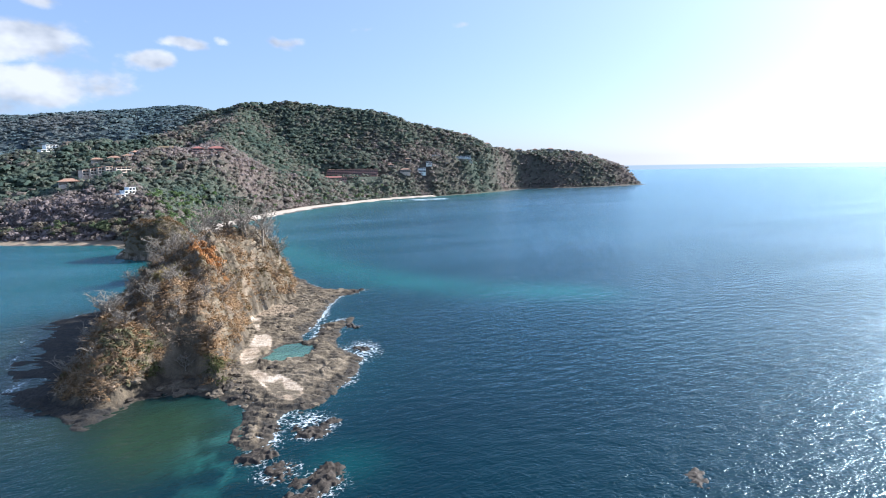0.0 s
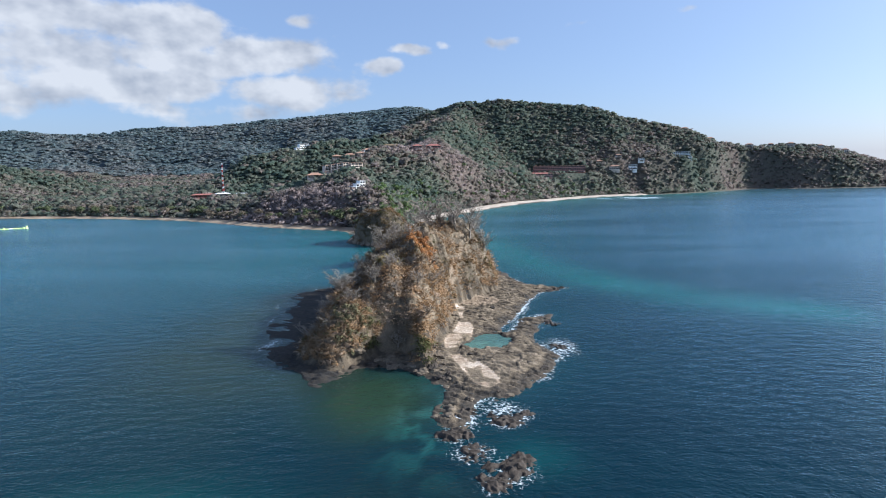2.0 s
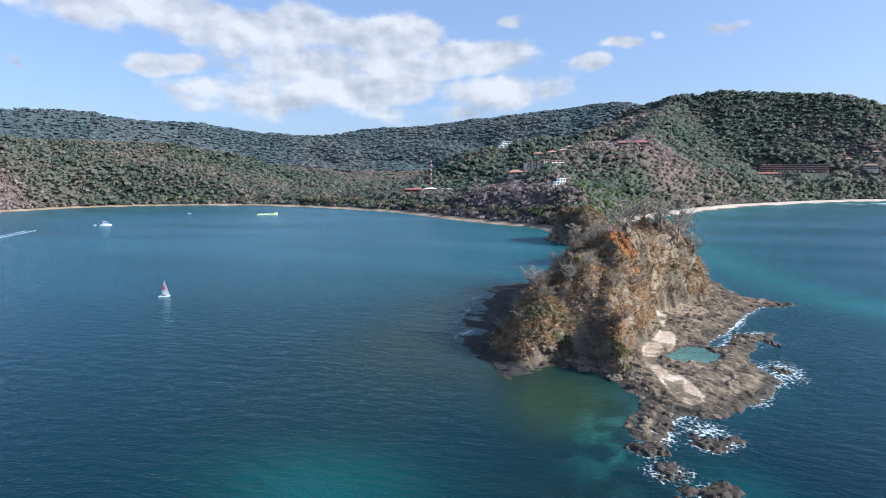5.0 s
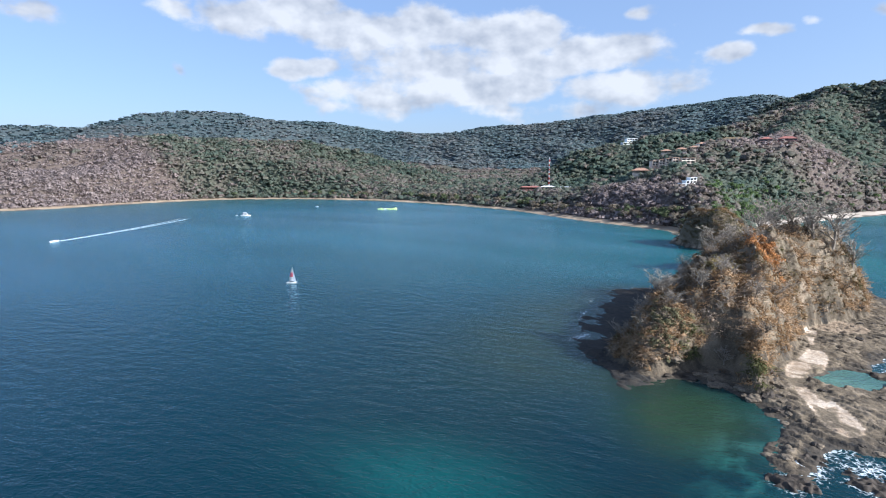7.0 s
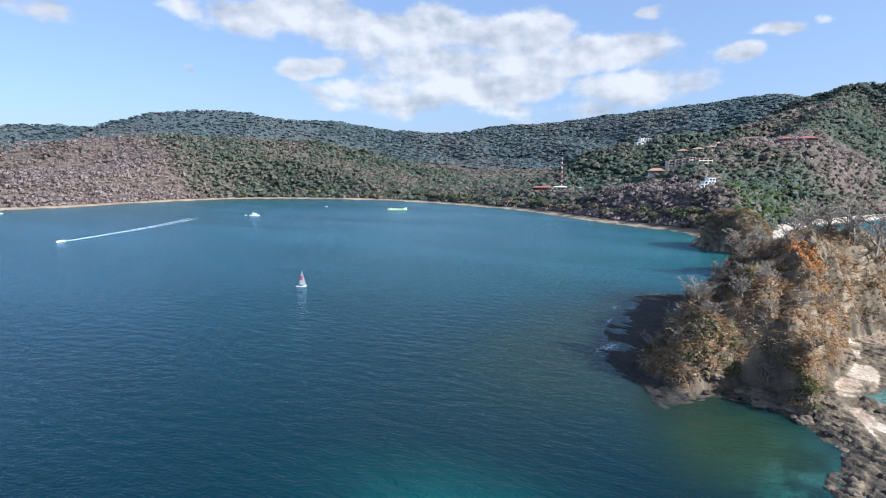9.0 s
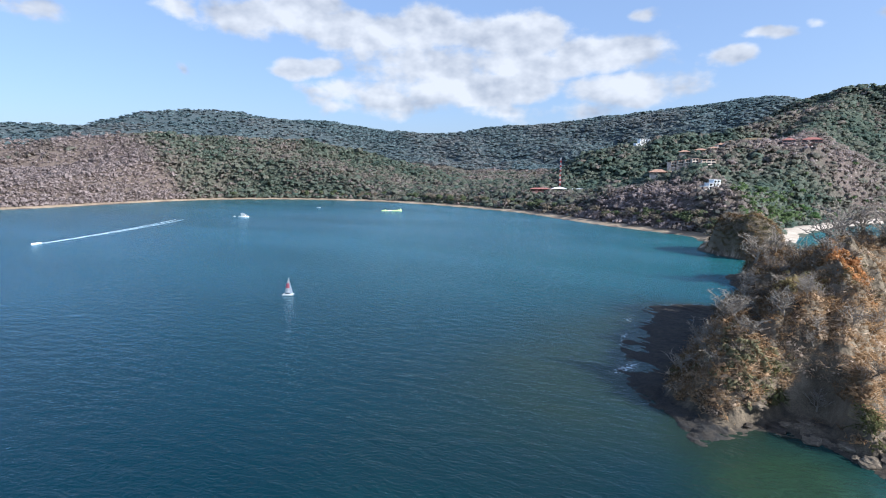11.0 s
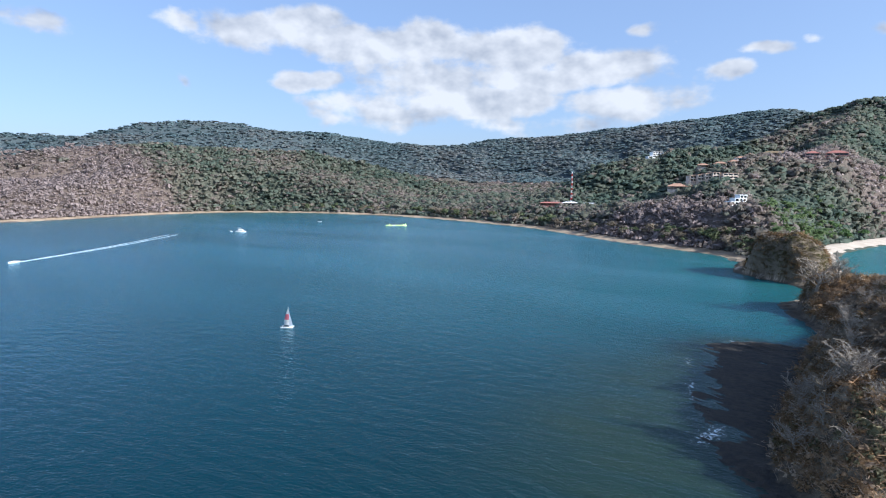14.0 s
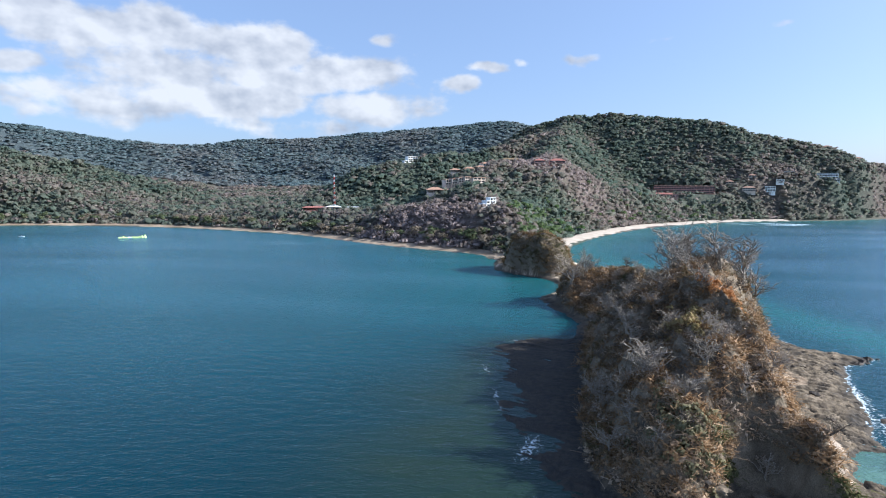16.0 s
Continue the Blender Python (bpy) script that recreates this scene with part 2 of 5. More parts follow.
def vnoise(x, y, scale, seed=0, octaves=4):
    """Value noise in the plan, about 0 to 1."""
    total, amp, norm = 0.0, 1.0, 0.0
    for o in range(octaves):
        u, v = x / scale, y / scale
        iu, iv = np.floor(u), np.floor(v)
        fu, fv = u - iu, v - iv
        fu, fv = fu * fu * (3 - 2 * fu), fv * fv * (3 - 2 * fv)
        a, b = hash2(iu, iv, seed + o), hash2(iu + 1, iv, seed + o)
        c, d = hash2(iu, iv + 1, seed + o), hash2(iu + 1, iv + 1, seed + o)
        total = total + amp * ((a * (1 - fu) + b * fu) * (1 - fv) + (c * (1 - fu) + d * fu) * fv)
        norm += amp
        amp, scale = amp * 0.5, scale * 0.5
    return total / norm


def smooth_line(pts, closed=False, n=6):
    """Catmull-Rom through plan points."""
    p = np.array(pts, float)
    k = len(p)
    out = []
    for i in range(k if closed else k - 1):
        idx = [(i + j) % k if closed else min(max(i + j, 0), k - 1) for j in (-1, 0, 1, 2)]
        a, b, c, d = p[idx]
        for t in np.linspace(0, 1, n, endpoint=False):
            out.append(0.5 * (2 * b + (c - a) * t + (2 * a - 5 * b + 4 * c - d) * t * t + (3 * b - a - 3 * c + d) * t ** 3))
    if not closed:
        out.append(p[-1])
    return np.array(out)


def line_dist(x, y, line, closed=True):
    best = np.full(np.shape(x), 1e9)
    k = len(line)
    for i in range(k if closed else k - 1):
        a, b = line[i], line[(i + 1) % k]
        dx, dy = b[0] - a[0], b[1] - a[1]
        t = np.clip(((x - a[0]) * dx + (y - a[1]) * dy) / (dx * dx + dy * dy + 1e-9), 0, 1)
        best = np.minimum(best, (x - a[0] - t * dx) ** 2 + (y - a[1] - t * dy) ** 2)
    return np.sqrt(best)


def inside(x, y, poly):
    r = np.zeros(np.shape(x), bool)
    k = len(poly)
    for i in range(k):
        (xa, ya), (xb, yb) = poly[i][:2], poly[(i + 1) % k][:2]
        if ya == yb:
            continue
        r ^= ((ya > y) != (yb > y)) & (x < (xb - xa) * (y - ya) / (yb - ya) + xa)
    return r


def signed(x, y, poly):
    """Distance to the outline, positive inside."""
    d = line_dist(x, y, poly)
    return np.where(inside(x, y, poly), d, -d)


def ridge(x, y, pts, power=1.5):
    """Height of a ridge line whose points are x, y, height, half-width, and how near its crest a place lies (0 to 1)."""
    best, share = np.zeros(np.shape(x)), np.zeros(np.shape(x))
    for a, b in zip(pts[:-1], pts[1:]):
        dx, dy = b[0] - a[0], b[1] - a[1]
        t = np.clip(((x - a[0]) * dx + (y - a[1]) * dy) / (dx * dx + dy * dy + 1e-9), 0, 1)
        d = np.hypot(x - a[0] - t * dx, y - a[1] - t * dy)
        fall = np.exp(-(d / (a[3] + (b[3] - a[3]) * t)) ** power)
        best = np.maximum(best, (a[2] + (b[2] - a[2]) * t) * fall)
        share = np.maximum(share, fall)
    return best, share


# ---- the mainland ----
COAST = [(-4600, -200), (-2200, 60), (-1250, 170), (-985, 270), (-896, 380), (-879, 464), (-869, 589), (-826, 688), (-710, 763), (-582, 790),
         (-473, 781), (-380, 755), (-274, 712), (-170, 634), (-104, 595), (-62, 570), (-44, 535), (-36, 492), (0, 492), (13, 540), (24, 627), (50, 697),
         (101, 795), (182, 912), (275, 997), (365, 1063), (475, 1106), (600, 1155), (700, 1215), (805, 1280), (911, 1256), (1018, 1250), (1120, 1262),
         (1212, 1284), (1225, 1330), (1290, 1600), (1500, 2400), (1900, 4600), (-4600, 4600)]
coast = np.concatenate([smooth_line(COAST[:-2], n=5), np.array(COAST[-2:], float)])

HILL = [(40, 1440, 186, 230), (128, 1412, 212, 210), (229, 1397, 216, 205), (333, 1377, 200, 195), (438, 1352, 190, 185), (516, 1335, 164, 180),
        (640, 1318, 137, 160), (720, 1318, 106, 125), (810, 1330, 96, 95), (923, 1345, 100, 95), (1000, 1342, 96, 90), (1080, 1336, 76, 75),
        (1150, 1312, 52, 55), (1200, 1295, 26, 34)]
SPUR = [(-25, 580, 16, 70), (-45, 650, 38, 85), (-85, 745, 57, 100), (-78, 800, 73, 110), (-45, 855, 86, 120), (20, 880, 88, 120),
        (32, 930, 94, 130), (50, 1100, 125, 170), (128, 1410, 206, 210)]
KNOLL = [(-250, 960, 78, 130), (-185, 1005, 96, 120), (-60, 1090, 112, 150), (60, 1260, 160, 180)]
FAR_RIDGE = [(220, 2120, 236, 380), (-21, 2035, 262, 400), (-274, 2016, 244, 400), (-534, 1963, 218, 380), (-696, 1911, 201, 360), (-876, 1835, 182, 340),
             (-982, 1779, 162, 330), (-1085, 1730, 163, 330), (-1246, 1650, 180, 330), (-1363, 1550, 202, 340), (-1480, 1420, 206, 340),
             (-1600, 1200, 190, 330), (-1850, 900, 165, 350)]
MOUNTAIN = [(-2790, 1149, 222, 420), (-2666, 1419, 222, 400), (-2612, 1518, 258, 420), (-2540, 1638, 300, 450), (-2431, 1798, 318, 450),
            (-2305, 1960, 312, 450), (-2200, 2079, 280, 450), (-2042, 2300, 276, 500), (-1820, 2440, 246, 500)]
WEST = [(-1500, 330, 92, 220), (-1130, 455, 92, 190), (-1060, 620, 108, 180), (-1005, 706, 115, 180), (-970, 746, 109, 180), (-905, 827, 108, 170),
        (-828, 907, 104, 160), (-768, 965, 88, 150), (-700, 1040, 62, 150)]
TERRACE = [(-330, 850, 23, 80), (-200, 835, 25, 80), (-130, 790, 32, 70)]
TERRACE_EAST = [(230, 1125, 33, 70), (300, 1158, 45, 80), (380, 1150, 45, 80), (470, 1160, 52, 70), (575, 1190, 78, 70)]

# levelled building lots: x, y, height, radius
LOTS = [(262, 1162, 45, 34), (306, 1150, 45, 34), (350, 1139, 45, 32), (250, 1114, 34, 28), (278, 1106, 34, 22), (-110, 737, 50, 18), (-88, 752, 59, 20), (-62, 756, 59, 16),
        (-85, 806, 76, 20), (-24, 872, 91, 18), (24, 868, 87, 22), (40, 870, 87, 16), (-48, 655, 37, 18), (-190, 1000, 94, 20), (590, 1215, 76, 30)]


def land_height(x, y, rough=True):
    d = signed(x, y, coast)
    h = 4 + 0.035 * np.clip(d, 0, 1400)
    flank, tallest = np.zeros(np.shape(x)), np.zeros(np.shape(x))
    for line in (HILL, SPUR, KNOLL, FAR_RIDGE, MOUNTAIN, WEST, TERRACE, TERRACE_EAST):
        r, near = ridge(x, y, line)
        flank = np.where(r > tallest, 4 * near * (1 - near) * np.minimum(1, r / 60), flank)
        tallest = np.maximum(tallest, r)
        h = 0.5 * (h + r + np.sqrt((h - r) ** 2 + 36))
    if rough:
        ravine = (1 - np.abs(2 * vnoise(x + 40 * vnoise(x, y, 110, 13, 2), y, 210, 12, 2) - 1)) ** 3
        h = h + 2.5 * smoothstep(50, 130, d) - 30 * ravine * flank * smoothstep(50, 160, d) + (vnoise(x, y, 80, 14, 2) - 0.5) * 13 * flank * smoothstep(40, 120, d)
        h = h + (vnoise(x, y, 170, 3) - 0.5) * 22 * smoothstep(60, 320, d) + (vnoise(x, y, 45, 9) - 0.5) * 6 * smoothstep(20, 90, d)
    sandy = (x > 8) & (x < 480)
    h = 1.2 + (h - 1.2) * smoothstep(np.where(sandy, 19, 9), np.where(sandy, 80, np.where(x > 640, 42, 62)), d)
    for lx, ly, lz, lr in LOTS:
        h = h + (lz - h) * np.exp(-(np.hypot(x - lx, y - ly) / lr) ** 4)
    return np.where(d > 0, h, np.maximum(-8, 1.2 + d * 0.25)), d



def dryness(x, y):
    """From green (0) to leafless (1), by place."""
    t = 0.42 + (vnoise(x, y, 150, 81, 3) - 0.5) * 1.15 + (vnoise(x, y, 26, 85, 2) - 0.5) * 0.4
    t = t + 0.55 * smoothstep(-800, -900, x) * smoothstep(680, 570, y)                  # dry western hill
    t = t + 0.24 * np.exp(-((x - 10) / 120) ** 2 - ((y - 830) / 130) ** 2)              # dry spur below the houses
    t = t + 0.55 * np.exp(-((x + 130) / 150) ** 2 - ((y - 630) / 80) ** 2)               # grey trees on the point
    t = t - 0.4 * np.exp(-((x - 75) / 70) ** 2 - ((y - 690) / 110) ** 2)                # green trees behind the east beach
    return t - 0.12 * np.exp(-((x - 220) / 190) ** 2 - ((y - 1340) / 130) ** 2)         # greener hill top


def axis(parts):
    return np.concatenate([np.arange(a, b, s) for a, b, s in parts])


def build_mainland():
    xs = axis([(-4500, -2960, 60), (-2960, -1900, 36), (-1900, -1150, 18), (-1150, 1250, 11), (1250, 1900, 60)])
    ys = axis([(-150, 240, 60), (240, 360, 20), (360, 1520, 11), (1520, 2300, 18), (2300, 2520, 40), (2520, 4600, 120)])
    X, Y = np.meshgrid(xs, ys)
    Z, d = land_height(X, Y)
    Z = np.where((d > 0) & (d < 40), Z - 0.8, Z)
    tone = np.clip(dryness(X, Y), 0, 0.78)
    # distant land takes the haze-blue end of the ramp
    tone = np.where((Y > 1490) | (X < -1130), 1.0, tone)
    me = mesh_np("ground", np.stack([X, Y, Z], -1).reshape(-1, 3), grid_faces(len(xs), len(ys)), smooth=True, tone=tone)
    tagged(attach("ground", me, M_SOIL), "brown leaf-littered hillsides under dry tropical forest, distant ones tinted blue for haze", "ground", kind="structure")


build_mainland()


def ribbon(name, line, offsets, mat, label, wobble=2.0, seed=0):
    """A strip along a plan line: offsets of (metres inland, height)."""
    p = np.array(line)
    tan = np.gradient(p, axis=0)
    nrm = np.stack([-tan[:, 1], tan[:, 0]], -1)
    nrm /= np.linalg.norm(nrm, axis=1)[:, None]
    rows = []
    for k, (o, z) in enumerate(offsets):
        w = (vnoise(p[:, 0], p[:, 1], 25, seed + k) - 0.5) * 2 * wobble
        q = p + nrm * (o + w)[:, None]
        rows.append(np.column_stack([q, np.full(len(q), z) + (vnoise(p[:, 0], p[:, 1], 9, seed + 9) - 0.5) * 0.3]))
    v = np.stack(rows, 0).reshape(-1, 3)
    me = mesh_np(name, v, grid_faces(len(p), len(offsets)), smooth=True)
    return tagged(attach(name, me, mat), label, "beach", kind="structure")


def build_beaches():
    i0 = int(np.argmin(np.hypot(coast[:, 0] - 13, coast[:, 1] - 540)))
    i1 = int(np.argmin(np.hypot(coast[:, 0] - 475, coast[:, 1] - 1106)))
    seg = smooth_line(coast[i0:i1 + 1], n=5)
    ribbon("beach", seg, [(-9, -1.0), (-1, 0.25), (8, 1.5), (15, 2.2), (21, 2.4), (24, 0.2)], M_SAND, "pale sandy beach curving along the palm forest", 2.0, 3)
    i0 = int(np.argmin(np.hypot(coast[:, 0] + 985, coast[:, 1] - 270)))
    i1 = int(np.argmin(np.hypot(coast[:, 0] + 44, coast[:, 1] - 535)))
    seg = smooth_line(coast[i0:i1 + 1], n=6)
    ribbon("beach", seg, [(-7, -1.0), (0, 0.3), (6, 1.5), (13, 2.6)], M_SAND_DARK, "narrow brown sand beach below the forest", 2.0, 7)


build_beaches()

# ---- the rocky island: outline of rock and sand at the waterline ----
SHELF = [(-30, 186), (-21, 177), (-14, 166), (-9, 172), (-3, 179), (5, 181), (12, 178), (18, 171), (21, 165), (25, 163), (24, 154), (22, 146), (23, 138), (29, 137),
         (31, 146), (34, 153), (40, 152), (47, 158), (54, 167), (62, 179), (65, 187), (61, 198), (60, 208), (65, 221), (75, 238), (61, 233), (55, 219),
         (48, 214), (50, 223), (60, 240), (69, 262), (77, 279), (91, 289), (82, 295), (74, 303), (70, 320), (68, 334), (60, 358), (44, 385), (26, 412), (14, 440),
         (12, 485), (18, 530), (-40, 530), (-46, 505), (-44, 480), (-30, 462), (-12, 447), (-6, 430), (2, 412), (-10, 402), (-20, 386), (-19, 368), (-12, 348), (-9, 322),
         (-16, 304), (-30, 303), (-45, 293), (-50, 278), (-47, 250), (-44, 230), (-40, 214), (-37, 198)]
MOUND = [(-24, 190), (-14, 178), (-6, 180), (2, 187), (9, 188), (15, 178), (21, 177), (22, 192), (25, 206), (30, 222), (33, 248), (42, 264), (56, 284), (60, 300), (60, 322), (56, 345),
         (44, 366), (24, 386), (6, 394), (-8, 390), (-14, 374), (-9, 352), (-4, 332), (-6, 310), (-14, 280), (-20, 245), (-24, 212)]
ISLET = [(-40, 478), (-30, 466), (-14, 452), (0, 452), (8, 466), (10, 490), (0, 505), (-18, 510), (-36, 500)]
WEST_RIB = [(-11, 188, 10), (-10, 204, 15), (-5, 226, 18), (3, 248, 20)]
CREST = [(-8, 190, 12), (6, 197, 18), (13, 222, 27), (19, 244, 34), (25, 264, 36), (34, 286, 35), (39, 308, 28), (32, 334, 16), (14, 366, 20), (-6, 372, 19)]
POOL = [(37, 207), (42, 212), (48, 213), (52, 206), (47, 199), (42, 196), (36, 193), (34, 199)]
COVE_SAND = [(32, 252), (39, 252), (37, 236), (40, 222), (38, 208), (33, 200), (33, 186), (38, 181), (43, 166), (38, 157), (32, 164), (28, 180), (25, 195), (26, 208), (31, 222), (33, 238)]
shelf, mound, islet = smooth_line(SHELF, True, 4), smooth_line(MOUND, True, 4), smooth_line(ISLET, True, 4)
pool, cove_sand = smooth_line(POOL, True, 4), smooth_line(COVE_SAND, True, 3)


def crest_height(x, y, line, slope, wsl):
    """Height under a crest line that falls off by slope to the east and by wsl to the west."""
    best = np.full(np.shape(x), -50.0)
    for a, b in zip(line[:-1], line[1:]):
        dx, dy = b[0] - a[0], b[1] - a[1]
        t = np.clip(((x - a[0]) * dx + (y - a[1]) * dy) / (dx * dx + dy * dy), 0, 1)
        d = np.hypot(x - a[0] - t * dx, y - a[1] - t * dy)
        west = (x - a[0] - t * dx) < 0
        best = np.maximum(best, a[2] + (b[2] - a[2]) * t - np.where(west, wsl, slope) * np.maximum(0, np.sqrt(d * d + 25) - 5))
    return best


def island_height(x, y):
    """Height, and how far inside the cliffs, the cove sand and the pool a place lies."""
    wx, wy = x + (vnoise(x, y, 7, 21) - 0.5) * 5, y + (vnoise(x, y, 7, 22) - 0.5) * 5
    ds, dm, di = signed(wx, wy, shelf), signed(wx, wy, mound), signed(x, y, islet)
    strata = vnoise(x * 0.45 + y * 0.9, y * 0.25 - x * 0.12, 2.2, 31, 3)
    crack = np.abs(2 * vnoise(x * 0.8 + y * 0.5, y * 0.9 - x * 0.45, 4.5, 35, 3) - 1)
    beds = ((x * 0.55 + y * 0.83 + 7 * vnoise(x, y, 16, 36, 2)) / 2.6) % 1.0
    jag = 1 - np.abs(2 * vnoise(x, y, 2.4, 37, 2) - 1)
    rock = 0.3 + (0.6 * beds ** 2 + 0.5 * (jag - 0.6)) * smoothstep(-1, 3, ds) + 0.9 * smoothstep(0, 9, ds) - 0.6 * np.exp(-crack / 0.09) + (vnoise(x, y, 9, 33) - 0.45) * 1.3 * smoothstep(0, 5, ds) + (strata - 0.5) * 1.1 * smoothstep(-1, 3, ds)
    step = 0.42
    rock = rock * 0.3 + 0.7 * step * (np.floor(rock / step) + smoothstep(0.62, 0.98, (rock / step) % 1.0))
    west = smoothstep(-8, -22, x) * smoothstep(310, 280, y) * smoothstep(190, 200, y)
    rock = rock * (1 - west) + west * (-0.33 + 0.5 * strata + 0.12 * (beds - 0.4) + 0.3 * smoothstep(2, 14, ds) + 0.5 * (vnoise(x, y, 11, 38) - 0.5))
    h = np.where(ds > -0.5, rock, -0.2 + ds * 0.22 + (strata - 0.5) * 0.5)
    sd = signed(x, y, cove_sand)
    h = np.where(sd > 0, h * (1 - smoothstep(0, 2.5, sd)) + (1.0 + 0.15 * strata + 0.9 * np.maximum(0, vnoise(x, y, 6, 53) - 0.56)) * smoothstep(0, 2.5, sd), h)
    pd = signed(x + (vnoise(x, y, 5, 23) - 0.5) * 7, y + (vnoise(x, y, 5, 24) - 0.5) * 7, pool) + 0.6
    h = np.where(pd > -1.5, np.minimum(h, 0.7 - 1.5 * smoothstep(-1.5, 2, pd)), h)
    neck = smoothstep(385, 400, y) * smoothstep(0, 4, ds)
    h = h * (1 - neck) + neck * (1.3 + 0.9 * strata)
    steep = 1 - np.exp(-np.maximum(dm, 0) / (3.4 + 4.0 * smoothstep(12, 30, x)))
    ang, rad = np.arctan2(y - 262, x - 14), np.hypot(x - 14, y - 262)
    ribs = 1 - np.abs(2 * vnoise(ang * 34, rad * 0.35, 9, 42, 2) - 1)
    top = np.maximum(crest_height(x, y, CREST, 0.36, 0.72), crest_height(x, y, WEST_RIB, 0.6, 1.15))
    hummock = 3.0 * np.abs(2 * vnoise(x, y, 7, 47, 2) - 1) + 1.5 * np.abs(2 * vnoise(x, y, 2.6, 48, 2) - 1)
    top = top + (vnoise(x, y, 13, 41) - 0.5) * 5 + (ribs - 0.6) * 13 + hummock - 1.5
    gully = 18 * np.exp(-((x - 9.0) / 8.0) ** 4 - ((y - 184) / 12.0) ** 4) - 9 * np.exp(-((x - 19) / 4.0) ** 2 - ((y - 189) / 9.0) ** 2)
    hm = np.maximum(np.maximum(top, 5 + 3 * vnoise(x, y, 11, 44) + 0.6 * hummock) - gully, 0.7) * steep + (vnoise(x, y, 4, 43) - 0.5) * 2.0 * smoothstep(0, 3, dm)
    h = np.where(dm > 0, np.maximum(h, h * np.exp(-dm) + hm), h)
    hi = (26.5 - 0.42 * np.maximum(0, np.hypot((x + 16), (y - 478)) - 7)) * (1 - np.exp(-np.maximum(di, 0) / 4.0)) + ((vnoise(x, y, 10, 45) - 0.5) * 9 + 4 * (0.5 - np.abs(2 * vnoise(x, y, 6, 46, 2) - 1))) * smoothstep(1, 6, di)
    h = np.where(di > 0, np.maximum(h, hi), h)
    return h, dm, di, sd, pd, ds


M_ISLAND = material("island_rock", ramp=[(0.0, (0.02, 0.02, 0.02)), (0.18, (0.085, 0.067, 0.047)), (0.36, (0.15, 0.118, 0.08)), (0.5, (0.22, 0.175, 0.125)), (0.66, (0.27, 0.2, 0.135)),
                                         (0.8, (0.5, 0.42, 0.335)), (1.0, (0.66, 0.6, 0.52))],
                    scale=0.55, attr="tone", detail=6, grain=0.35, rough=0.9, bump=0.5, bump_scale=0.8)


def build_island():
    xs, ys = axis([(-62, 14, 0.85), (14, 94, 0.5), (94, 102, 1)]), axis([(126, 306, 0.5), (306, 536, 0.95)])
    X, Y = np.meshgrid(xs, ys)
    Z, dm, di, sd, pd, ds = island_height(X, Y)
    n = vnoise(X, Y, 6, 51)
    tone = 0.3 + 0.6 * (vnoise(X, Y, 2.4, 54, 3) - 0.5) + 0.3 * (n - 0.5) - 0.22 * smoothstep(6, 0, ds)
    tone = np.where(Z < 0.55, 0.06 + 0.1 * n, tone)
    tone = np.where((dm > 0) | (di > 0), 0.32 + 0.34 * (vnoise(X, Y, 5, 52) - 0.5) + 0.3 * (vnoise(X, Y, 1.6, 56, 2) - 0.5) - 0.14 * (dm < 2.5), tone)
    scree = line_dist(X, Y, np.array([(30, 246), (34, 263), (39, 281)]), closed=False)
    tone = np.where((dm > 0) & (scree < 0.8 + 2.6 * (n - 0.5)), 0.58 + 0.2 * (n - 0.5), tone)
    tone = np.where((np.hypot((X - 44) / 11, (Y - 262) / 9) < 1) & (dm < 0), 0.6, tone)
    tone = np.where((sd > 1.3) & (dm < 0.5), 0.74 + 0.2 * (n - 0.5) - 0.42 * smoothstep(0.54, 0.62, vnoise(X, Y, 7, 53)), tone)
    tone = np.where((Y > 388) & (di <= 0) & (Z > 0.5), 0.2 + 0.55 * smoothstep(0.55, 0.7, vnoise(X, Y, 12, 55)), tone)
    tone = np.where(di > 0, 0.22 + 0.12 * n + 0.4 * smoothstep(7, 3, Z) * smoothstep(0.5, 0.6, n), tone)
    # near-black west ledge: wet rock, plus the island's shadow put into the tone
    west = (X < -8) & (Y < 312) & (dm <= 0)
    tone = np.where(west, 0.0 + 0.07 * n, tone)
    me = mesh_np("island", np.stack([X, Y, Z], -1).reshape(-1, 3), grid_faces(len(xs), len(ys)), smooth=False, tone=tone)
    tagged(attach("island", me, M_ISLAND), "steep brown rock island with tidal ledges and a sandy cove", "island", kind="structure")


build_island()


